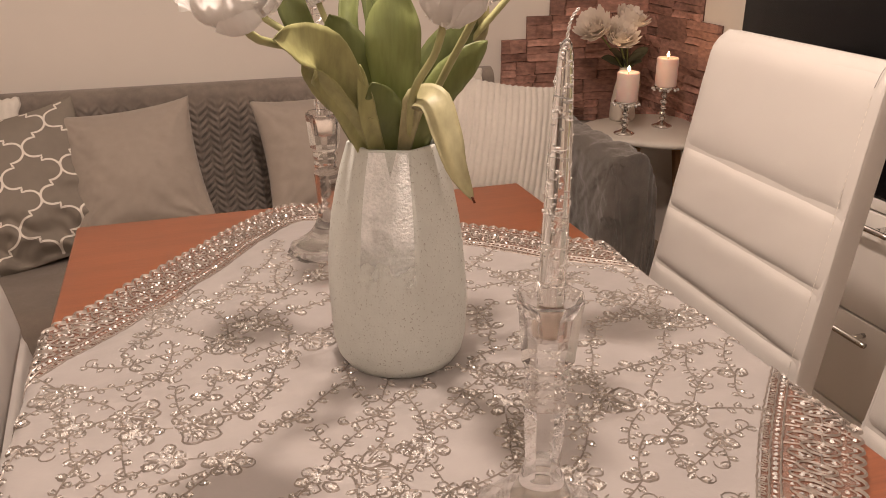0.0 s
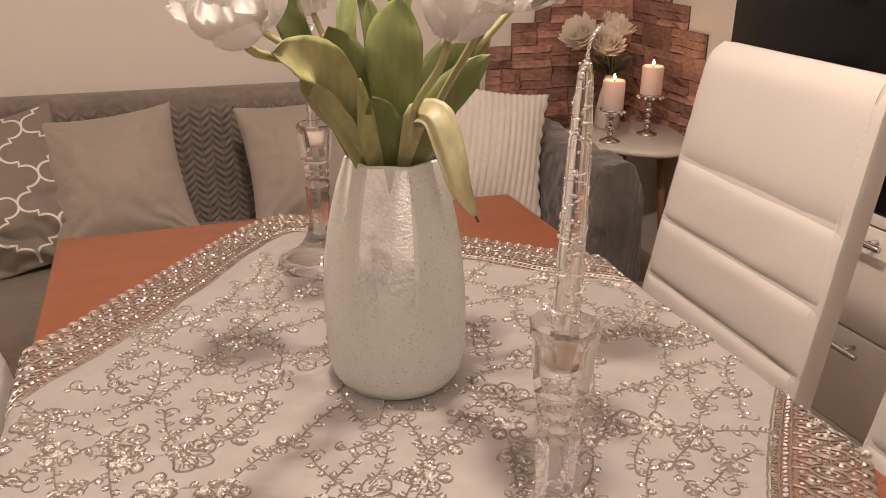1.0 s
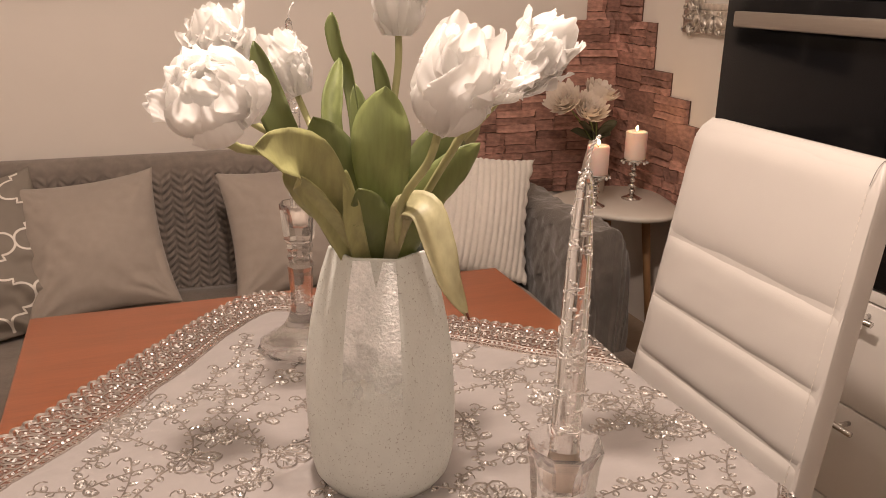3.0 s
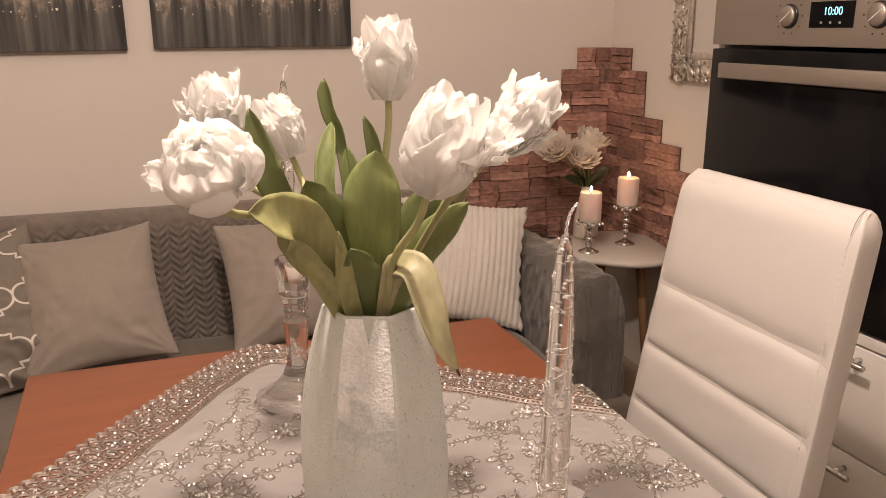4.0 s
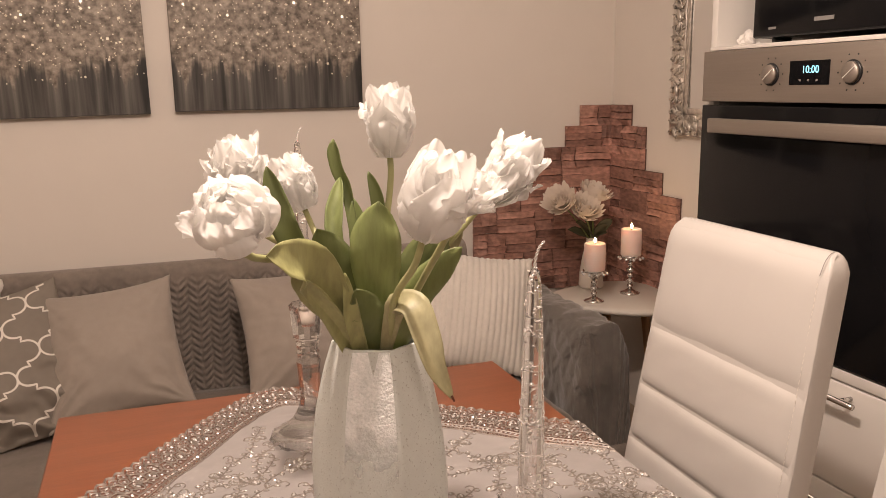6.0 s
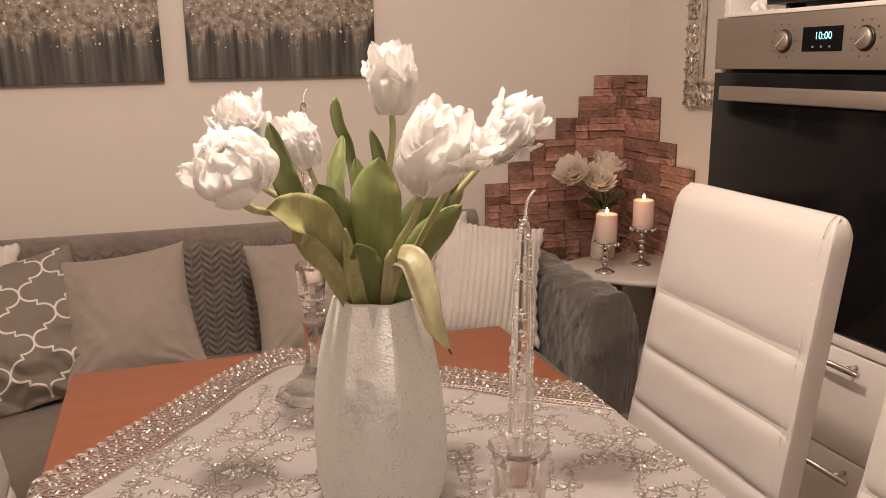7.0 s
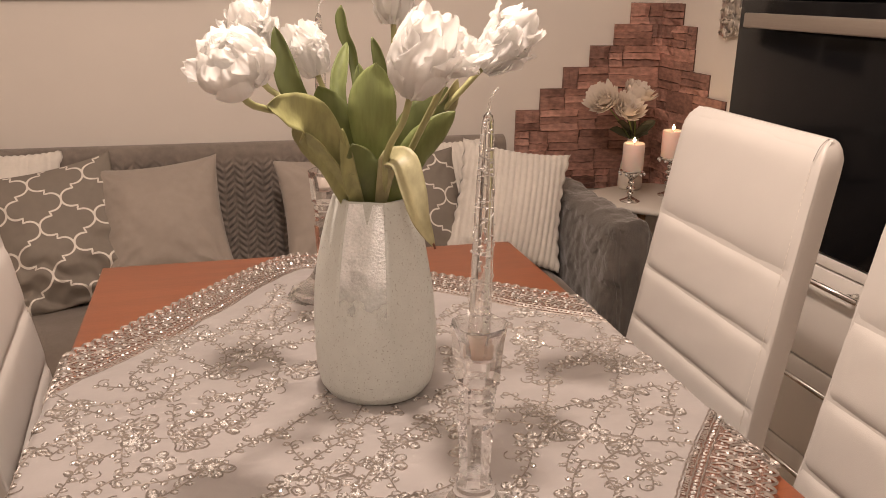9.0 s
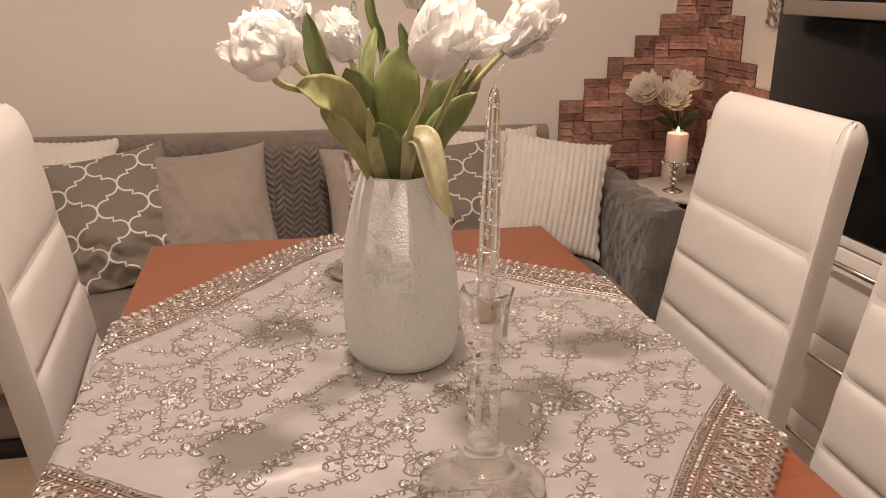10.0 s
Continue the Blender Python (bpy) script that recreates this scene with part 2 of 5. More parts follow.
def structure(name, bm, mat, label, category, smooth=False):
    return tagged(mesh_ob(name, bm, mat, smooth), label, category, kind="structure")


def box(x0, x1, y0, y1, z0, z1, bevel=0.0, seg=2, bm=None):
    bm = bm or bmesh.new()
    r = bmesh.ops.create_cube(bm, size=1.0, matrix=Matrix.Translation(((x0 + x1) / 2, (y0 + y1) / 2, (z0 + z1) / 2)) @ Matrix.Diagonal((x1 - x0, y1 - y0, z1 - z0, 1)))
    if bevel:
        edges = list({e for v in r["verts"] for e in v.link_edges})
        bmesh.ops.bevel(bm, geom=edges, offset=bevel, segments=seg, affect="EDGES", profile=0.5)
    return bm


def lathe(profile, seg=32, bm=None, at=(0, 0), shape=None, caps=(True, True)):
    """profile: (radius, z) from bottom to top. shape(angle, z): factor on the radius."""
    bm = bm or bmesh.new()
    rings = []
    for r, z in profile:
        ring = []
        for k in range(seg):
            a = 2 * math.pi * k / seg
            rr = r * (shape(a, z) if shape else 1)
            ring.append(bm.verts.new((at[0] + rr * math.cos(a), at[1] + rr * math.sin(a), z)))
        rings.append(ring)
    for a, b in zip(rings, rings[1:]):
        for k in range(seg):
            bm.faces.new((a[k], a[(k + 1) % seg], b[(k + 1) % seg], b[k]))
    for ring, closed in zip((rings[0], rings[-1]), caps):
        if closed:
            bm.faces.new(ring)
    return bm


def curve_points(pts, n):
    """Catmull-Rom through pts."""
    pts = [Vector(p) for p in pts]
    p = [2 * pts[0] - pts[1]] + pts + [2 * pts[-1] - pts[-2]]
    out = []
    for i in range(n + 1):
        s = i / n * (len(pts) - 1)
        k = min(int(s), len(pts) - 2)
        f = s - k
        a, b, c, d = p[k:k + 4]
        out.append(0.5 * ((2 * b) + (c - a) * f + (2 * a - 5 * b + 4 * c - d) * f * f + (3 * b - a - 3 * c + d) * f ** 3))
    return out


def tube(points, radius, sides=8, bm=None, closed=False):
    """radius: number or function of 0..1."""
    bm = bm or bmesh.new()
    pts = [Vector(p) for p in points]
    n = len(pts)
    rings = []
    side = None
    for i, p in enumerate(pts):
        if closed:
            d = pts[(i + 1) % n] - pts[i - 1]
        else:
            d = pts[min(i + 1, n - 1)] - pts[max(i - 1, 0)]
        d = d.normalized() if d.length > 1e-9 else Vector((0, 0, 1))
        ref = side if side is not None else (Vector((0, 0, 1)) if abs(d.z) < 0.9 else Vector((1, 0, 0)))
        u = ref - d * ref.dot(d)
        u = u.normalized() if u.length > 1e-6 else d.orthogonal().normalized()
        side = u
        v = d.cross(u)
        r = radius(i / max(1, n - 1)) if callable(radius) else radius
        rings.append([bm.verts.new(p + r * (math.cos(2 * math.pi * k / sides) * u + math.sin(2 * math.pi * k / sides) * v)) for k in range(sides)])
    pairs = list(zip(rings, rings[1:])) + ([(rings[-1], rings[0])] if closed else [])
    for a, b in pairs:
        for k in range(sides):
            bm.faces.new((a[k], a[(k + 1) % sides], b[(k + 1) % sides], b[k]))
    if not closed:
        bm.faces.new(rings[0])
        bm.faces.new(rings[-1])
    return bm


def sheet(fn, nu, nv, thick=0.0, bm=None):
    """A grid of points fn(u, v), u and v from 0 to 1; thick: closed body of that thickness."""
    bm = bm or bmesh.new()
    g = [[bm.verts.new(fn(i / nu, j / nv)) for j in range(nv + 1)] for i in range(nu + 1)]
    faces = [bm.faces.new((g[i][j], g[i + 1][j], g[i + 1][j + 1], g[i][j + 1])) for i in range(nu) for j in range(nv)]
    if thick:
        bm.normal_update()
        bmesh.ops.solidify(bm, geom=faces, thickness=thick)
    return bm


def fbm(x, y, z=0.0):
    return noise.fractal(Vector((x, y, z)), 1.0, 2.0, 3)


# ---- room ----
XL, XR, YB, YF, H = -2.1, 1.4, 4.0, -1.6, 2.5
structure("floor", box(XL - 0.1, XR + 0.1, YF - 0.1, YB + 0.1, -0.1, 0.0), "floor", "warm beige laminate floor", "floor")
structure("ceiling", box(XL - 0.1, XR + 0.1, YF - 0.1, YB + 0.1, H, H + 0.1), "ceiling", "white painted ceiling", "ceiling")
structure("wall_north", box(XL - 0.1, XR + 0.1, YB, YB + 0.1, 0, H), "wall", "beige painted plaster wall behind the sofa", "wall")
structure("wall_east", box(XR, XR + 0.1, YF, YB, 0, H), "wall", "beige painted plaster wall with mirror", "wall")
structure("wall_west", box(XL - 0.1, XL, YF, YB, 0, H), "wall", "beige painted plaster wall", "wall")
structure("wall_south", box(XL - 0.1, XR + 0.1, YF - 0.1, YF, 0, H), "wall", "beige painted plaster wall", "wall")


# ---- dining table, cloth ----
TX0, TX1, TY0, TY1, TZ = -0.533, 0.233, 1.25, 2.485, 0.748
table = thing("dining_table", (0, 0, 0), "reddish cherry wood dining table under a silver lace tablecloth", "table")
part("tabletop", box(TX0, TX1, TY0, TY1, TZ - 0.03, TZ, 0.004), "table", table)
part("apron", box(TX0 + 0.05, TX1 - 0.05, TY0 + 0.05, TY1 - 0.05, TZ - 0.11, TZ - 0.03, 0.003), "table", table)
for lx in (TX0 + 0.04, TX1 - 0.1):
    for ly in (TY0 + 0.04, TY1 - 0.1):
        part("leg", box(lx, lx + 0.06, ly, ly + 0.06, 0, TZ - 0.11, 0.004), "table", table)

CX, CY, CD, CTURN = -0.140, 1.879, 0.625, radians(5)


def cloth_reach(a):
    """Distance of the cloth's edge from its middle in the direction a."""
    d = CD / (abs(math.cos(a - CTURN)) + abs(math.sin(a - CTURN)))
    c = 0.598
    return -math.log(math.exp(-45 * d) + math.exp(-45 * c)) / 45 + 0.003


def crease(x, y):
    """Flat ridges that folding has left in the cloth."""
    h = 0.0
    for x0, y0, a, length in ((0.02, 1.778, -6, 0.26), (-0.36, 1.655, 14, 0.24), (-0.30, 1.925, 8, 0.22), (0.09, 1.86, -40, 0.16), (-0.16, 1.60, -4, 0.3)):
        ca, sa = math.cos(radians(a)), math.sin(radians(a))
        u, v = (x - x0) * ca + (y - y0) * sa, -(x - x0) * sa + (y - y0) * ca
        h += 0.0026 * math.exp(-(v / 0.012) ** 2) * max(0.0, 1 - (u / length) ** 2)
    return h


def drape(x, y, lift=0.0):
    """Lays a point of the flat cloth on the table, hanging over its long edges."""
    z = TZ + 0.0055 + 0.0032 * fbm(x * 5, y * 9) + 0.0017 * fbm(x * 13 + 7, y * 26) + crease(x, y) + lift
    for edge, s in ((TX0, -1), (TX1, 1)):
        over = (x - edge) * s + 0.004
        if over > 0:
            r = 0.012
            a = min(over / r, math.pi / 2)
            x2 = edge - s * 0.004 + s * (r + lift) * math.sin(a)
            z2 = z - (r + lift) * (1 - math.cos(a)) - max(0, over - r * math.pi / 2)
            ripple = 0.02 * max(0, over - 0.03) / 0.2 * (1 + math.sin(y * 26))
            return Vector((x2 + s * ripple, y, z2))
    return Vector((x, y, z))


cloth = thing("tablecloth", (0, 0, 0), "shiny grey satin tablecloth with silver sequin embroidery and lace border", "tablecloth")
INNER = 0.090


def satin_point(u, v):
    a = 2 * math.pi * u
    r = (cloth_reach(a) - INNER + 0.004) * v
    return drape(CX + r * math.cos(a), CY + r * math.sin(a))


part("satin_ground", sheet(satin_point, 320, 150), "satin", cloth)


class Threads:
    """Gathers thin raised threads and beads into one mesh."""

    def __init__(self):
        self.v, self.f = [], []

    def line(self, pts, r=0.0011, closed=False):
        r *= 1.05
        n = len(pts)
        base = len(self.v)
        for i, (x, y) in enumerate(pts):
            x0, y0 = pts[i - 1] if (i or closed) else pts[i]
            x1, y1 = pts[(i + 1) % n] if (i < n - 1 or closed) else pts[i]
            d = math.hypot(x1 - x0, y1 - y0) or 1
            nx, ny = -(y1 - y0) / d * r, (x1 - x0) / d * r
            self.v += [drape(x + nx, y + ny, 0.0002), drape(x, y, 1.5 * r), drape(x - nx, y - ny, 0.0002)]
        for i in range(n if closed else n - 1):
            a, b = base + 3 * i, base + 3 * ((i + 1) % n)
            self.f += [(a, b, b + 1, a + 1), (a + 1, b + 1, b + 2, a + 2)]

    def bead(self, x, y, r):
        r *= 1.12
        base = len(self.v)
        t = random.random() * 2
        self.v += [drape(x + r * math.cos(t + k * math.pi / 2.5), y + r * math.sin(t + k * math.pi / 2.5), 0.0003) for k in range(5)]
        tilt = (random.random() - 0.5) * r, (random.random() - 0.5) * r
        self.v += [drape(x + 0.55 * r * math.cos(t + k * math.pi / 2.5) + tilt[0], y + 0.55 * r * math.sin(t + k * math.pi / 2.5) + tilt[1], r * 0.8) for k in range(5)]
        for k in range(5):
            self.f.append((base + k, base + (k + 1) % 5, base + 5 + (k + 1) % 5, base + 5 + k))
        self.f.append(tuple(base + 5 + k for k in range(5)))

    def build(self, name, mat, parent, label, smooth=False):
        me = bpy.data.meshes.new(name)
        me.from_pydata([tuple(p) for p in self.v], [], self.f)
        me.materials.append(M[mat])
        if smooth:
            me.shade_smooth()
        ob = new(name, me)
        ob.parent = parent
        return tagged(ob, label, kind="stuff")


rng = random.Random(7)
random.seed(3)
thread, beads, lace = Threads(), Threads(), Threads()


def inside(x, y, margin=INNER - 0.010):
    a = math.atan2(y - CY, x - CX)
    return math.hypot(x - CX, y - CY) < cloth_reach(a) - margin


def loop_petal(x, y, a, length, width, filled=True):
    pts = []
    for k in range(16):
        t = 2 * math.pi * k / 16
        l = length * (0.5 - 0.5 * math.cos(t))
        w = width * math.sin(t) * (0.55 + 0.45 * math.sin(t / 2)) * (1 + 0.12 * math.sin(5 * t))
        pts.append((x + l * math.cos(a) - w * math.sin(a), y + l * math.sin(a) + w * math.cos(a)))
    if not all(inside(*p) for p in pts):
        return
    thread.line(pts, 0.0012 if filled else 0.0009, True)
    if filled:
        for k in (-0.6, -0.2, 0.2, 0.6):
            thread.line([(x + length * t * math.cos(a + k * 0.6 * t), y + length * t * math.sin(a + k * 0.6 * t)) for t in (0.3, 0.55, 0.82)], 0.0007)
        for _ in range(7):
            t = rng.uniform(0.3, 0.92)
            k = rng.uniform(-0.32, 0.32)
            beads.bead(x + length * t * math.cos(a + k), y + length * t * math.sin(a + k), rng.uniform(0.0014, 0.0022))
    else:
        beads.bead(pts[8][0], pts[8][1], 0.0015)
        beads.bead(x + length * 0.6 * math.cos(a), y + length * 0.6 * math.sin(a), 0.0016)


def leafy_flower(x, y, a):
    """Three large veined petals on one side, small loops on the other."""
    for da, ln in ((-0.75, 0.031), (0.0, 0.037), (0.75, 0.031)):
        loop_petal(x, y, a + da + rng.uniform(-0.1, 0.1), ln * rng.uniform(0.9, 1.1), 0.0125)
    for da in (1.9, 2.8, 3.6, 4.4):
        loop_petal(x, y, a + da, rng.uniform(0.013, 0.018), 0.0055, False)
    for k in range(7):
        beads.bead(x + 0.005 * math.cos(k), y + 0.005 * math.sin(k), 0.0018)


def rosette(x, y, a):
    """A clump of short round loops thick with sequins."""
    for k in range(6):
        b = a + k * 1.05
        loop_petal(x + 0.007 * math.cos(b), y + 0.007 * math.sin(b), b, rng.uniform(0.011, 0.017), 0.0064, k % 2 == 0)
    for k in range(20):
        b, r = rng.uniform(0, 6.28), rng.uniform(0, 0.019)
        beads.bead(x + r * math.cos(b), y + r * math.sin(b), rng.uniform(0.0016, 0.0024))


def sprig(x, y, a, length, bend):
    """A stalk with berry loops on both sides that ends in a curl."""
    n = max(9, int(length / 0.0043))
    px, py, pts = x, y, []
    step = length / n
    for k in range(n + 6):
        pts.append((px, py))
        a += bend * step if k < n else math.copysign(0.62, bend)
        px, py = px + step * math.cos(a), py + step * math.sin(a)
        if not inside(px, py):
            break
        if k % 2 == 1 and k < n:
            b = a + (1.05 if k % 4 == 1 else -1.05)
            loop_petal(px, py, b, rng.uniform(0.0075, 0.0098), 0.0034, False)
    if len(pts) > 2:
        thread.line(pts, 0.0008)


taken = []
# flowers, clumps and the sprigs that leave them (degrees)
for x, y, a in ((-0.435, 1.880, -20), (-0.374, 1.838, -40), (-0.498, 1.942, 200), (-0.234, 1.728, -30), (-0.167, 1.667, -60), (0.033, 1.761, -60), (0.103, 1.713, 200), (-0.053, 1.830, 60), (0.142, 1.965, 20), (0.205, 1.905, -50), (-0.385, 2.090, 160), (-0.330, 2.007, -70), (0.055, 2.060, 40), (-0.240, 1.980, -30), (-0.10, 1.60, -40), (-0.33, 1.60, 30), (-0.05, 2.16, 80), (0.20, 2.06, 0), (-0.14, 2.24, 120)):
    leafy_flower(x, y, radians(a))
    taken.append((x, y))
    for da in rng.sample((70, 150, 215, 285), 3):
        b = radians(a + da)
        sprig(x + 0.017 * math.cos(b), y + 0.017 * math.sin(b), b, rng.uniform(0.055, 0.085), rng.choice((-1, 1)) * rng.uniform(3, 11))
for x, y, a in ((-0.421, 1.838, 60), (-0.484, 1.870, 120), (-0.345, 1.770, 50), (-0.398, 1.790, 200), (-0.270, 1.720, 60), (-0.212, 1.672, 70), (-0.002, 1.742, 250), (0.070, 1.737, 60), (-0.070, 1.782, 100), (-0.272, 1.946, 70), (0.180, 1.885, 80), (0.085, 2.000, 90), (-0.300, 2.040, 60), (-0.355, 2.120, 20), (-0.165, 1.735, 80), (-0.05, 1.655, 60), (0.0, 1.90, 40), (-0.20, 2.16, 60), (0.12, 2.10, 60), (-0.25, 1.57, 60)):
    rosette(x, y, radians(a))
    taken.append((x, y))
    if rng.random() < 0.8:
        sprig(x + 0.02 * math.cos(radians(a)), y + 0.02 * math.sin(radians(a)), radians(a), rng.uniform(0.06, 0.095), rng.choice((-1, 1)) * rng.uniform(3, 9))
    b = radians(a + 150)
    sprig(x + 0.02 * math.cos(b), y + 0.02 * math.sin(b), b, rng.uniform(0.045, 0.075), rng.choice((-1, 1)) * rng.uniform(3, 12))
# loose sprigs fill the open ground between them
for k in range(320):
    x, y = CX + rng.uniform(-0.42, 0.42), CY + rng.uniform(-0.36, 0.42)
    if inside(x, y, INNER + 0.03) and min((x - p) ** 2 + (y - q) ** 2 for p, q in taken) > 0.045 ** 2:
        taken.append((x, y))
        b = radians(rng.choice((55, 235)) + rng.uniform(-35, 35))
        sprig(x, y, b, rng.uniform(0.06, 0.09), rng.choice((-1, 1)) * rng.uniform(3, 9))
        sprig(x, y, b + 2.6, rng.uniform(0.03, 0.05), rng.choice((-1, 1)) * rng.uniform(5, 12))
        loop_petal(x, y, b + 1.3, 0.018, 0.0062)
        loop_petal(x, y, b - 1.2, 0.016, 0.0058)

# lace border: net of loops with a scalloped rim
fine = [2 * math.pi * k / 3000 for k in range(3001)]
rim = [(cloth_reach(a) * math.cos(a), cloth_reach(a) * math.sin(a)) for a in fine]
run_of = [0.0]
for p, q in zip(rim, rim[1:]):
    run_of.append(run_of[-1] + math.dist(p, q))
steps = int(run_of[-1] / 0.0340)
stops, j = [], 0
for k in range(steps + 1):
    while run_of[j] < run_of[-1] * k / steps - 1e-9:
        j += 1
    stops.append(fine[j])
for k in range(steps):
    a0, a1 = stops[k], stops[k + 1]
    am = (a0 + a1) / 2

    def at(a, r):
        return CX + r * math.cos(a), CY + r * math.sin(a)

    wide = a1 - a0

    def net(s, d):
        """s: share of this repeat, d: distance from the rim."""
        a = a0 + wide * s
        return at(a, cloth_reach(a) - d)

    def oval(s, d, half, deep, r=0.0010, turn=0.0, n=9):
        ring = []
        s, d, turn = s + rng.uniform(-0.05, 0.05), d + rng.uniform(-0.0022, 0.0022), turn + rng.uniform(-0.35, 0.35)
        for t in range(n):
            p, q = math.cos(2 * math.pi * t / n), math.sin(2 * math.pi * t / n)
            ring.append(net(s + half * (p * math.cos(turn) - q * math.sin(turn)), d + deep * (p * math.sin(turn) + q * math.cos(turn))))
        lace.line(ring, r, True)

    arc = [k2 / 8 for k2 in range(9)]
    for s1 in (0.0, 0.5):
        lace.line([net(s1 + 0.5 * t, 0.009 - 0.010 * math.sin(math.pi * t) ** 0.7) for t in arc], 0.0017)
        lace.line([net(s1 + 0.06 + 0.38 * t, 0.013 - 0.007 * math.sin(math.pi * t)) for t in arc], 0.0009)
        beads.bead(*net(s1 + 0.25, 0.006), 0.0020)
    # one large drop to a repeat, smaller ones between
    oval(0.5, 0.037, 0.27, 0.0170, 0.0013, 0.0, 14)
    oval(0.5, 0.037, 0.14, 0.0095, 0.0009, 0.0, 10)
    oval(0.0, 0.052, 0.17, 0.0115, 0.0011, 0.0, 10)
    oval(0.0, 0.025, 0.15, 0.0085, 0.0010, 0.0, 10)
    for q0, q1 in (((0.5, 0.020), (0.5, 0.012)), ((0.27, 0.035), (0.0, 0.034)), ((0.73, 0.035), (1.0, 0.034)), ((0.5, 0.054), (0.5, 0.068)), ((0.3, 0.048), (0.17, 0.056)), ((0.7, 0.048), (0.83, 0.056))):
        lace.line([net(*q0), net(*q1)], 0.0009)
    # braid along the satin
    for d in (0.069, 0.079, 0.089):
        lace.line([net(t, d + 0.0006 * math.sin(37 * t + k)) for t in (0, 0.25, 0.5, 0.75, 1)], 0.0010)
    for t in range(4):
        oval(0.125 + 0.25 * t, 0.084, 0.07, 0.0030, 0.0007, 0.0, 6)
        beads.bead(*net(0.125 + 0.25 * t, 0.074), rng.uniform(0.0015, 0.0024))
    for s0, d, r in ((0.5, 0.037, 0.0027), (0.5, 0.029, 0.0020), (0.5, 0.045, 0.0021), (0.0, 0.052, 0.0024), (0.0, 0.045, 0.0017), (0.0, 0.025, 0.0022), (0.27, 0.035, 0.0020), (0.73, 0.035, 0.0020), (0.25, 0.016, 0.0019), (0.75, 0.016, 0.0019), (0.3, 0.060, 0.0019), (0.7, 0.060, 0.0019)):
        beads.bead(*net(s0 + rng.uniform(-0.03, 0.03), d + rng.uniform(-0.001, 0.001)), r * rng.uniform(0.8, 1.1))


def tulle_point(u, v):
    a = 2 * math.pi * u
    r = cloth_reach(a) - 0.008 - (INNER - 0.012) * (1 - v)
    return drape(CX + r * math.cos(a), CY + r * math.sin(a), -0.0012)


part("tulle", sheet(tulle_point, 400, 10), "tulle", cloth, "fine see-through tulle ground")
lace.build("lace_border", "lace", cloth, "open silver lace with scalloped rim")
thread.build("embroidery", "silver", cloth, "silver thread flower embroidery")
beads.build("beadwork", "bead", cloth, "glittering silver sequins")

# ---- speckled vase ----
vase = thing("flower_vase", (-0.143, 1.921, TZ + 0.004), "tall pale grey-green speckled ceramic vase with faceted neck", "vase")
VP = [(0.0, 0.0), (0.056, 0.0), (0.0625, 0.003), (0.0692, 0.013), (0.0730, 0.03), (0.0745, 0.056), (0.0752, 0.086), (0.0742, 0.115), (0.0715, 0.143), (0.0672, 0.172), (0.062, 0.198), (0.056, 0.222), (0.05, 0.241), (0.048, 0.247), (0.0455, 0.2475), (0.0435, 0.244), (0.047, 0.21), (0.057, 0.17), (0.063, 0.1), (0.055, 0.03), (0.0, 0.025)]
FACETS, FACE0 = 7, radians(-113)


def facet(a, z):
    """Flat facets round the neck that run out into the round belly."""
    w = min(1, max(0, (z - 0.075) / 0.10)) ** 0.7
    t = (a - FACE0 + math.pi / FACETS) % (2 * math.pi / FACETS) - math.pi / FACETS
    flat = math.cos(math.pi / FACETS) / math.cos(t) * 1.03
    # a short notch runs down from the rim in the middle of each facet
    notch = max(0, 1 - abs(t) / (0.20 * max(0.0, (z - 0.218) / 0.03) + 1e-6)) if 0.218 < z < 0.2476 else 0
    return 1 + (flat - 1) * w - 0.02 * notch


vase_bm = bmesh.new()
prof = []
for (r0, z0), (r1, z1) in zip(VP, VP[1:]):
    prof += [(r0 + (r1 - r0) * k / 4, z0 + (z1 - z0) * k / 4) for k in range(4)]
prof[0] = (0.0005, 0.0)
prof.append((0.0005, 0.025))
lathe(prof, 168, vase_bm, shape=facet)
part("vase_body", vase_bm, "vase", vase)


def vase_radius(z):
    for (r0, z0), (r1, z1) in zip(VP[1:14], VP[2:15]):
        if z0 <= z <= z1:
            return r0 + (r1 - r0) * (z - z0) / (z1 - z0)
    return VP[13][0]


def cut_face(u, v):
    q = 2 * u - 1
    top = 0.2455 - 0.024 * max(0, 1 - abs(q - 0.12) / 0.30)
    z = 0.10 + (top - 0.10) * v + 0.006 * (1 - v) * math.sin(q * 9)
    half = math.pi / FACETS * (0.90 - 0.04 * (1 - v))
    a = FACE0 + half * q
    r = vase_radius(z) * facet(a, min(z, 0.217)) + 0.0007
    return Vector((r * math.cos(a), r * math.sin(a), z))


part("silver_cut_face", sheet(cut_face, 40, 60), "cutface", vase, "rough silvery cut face")


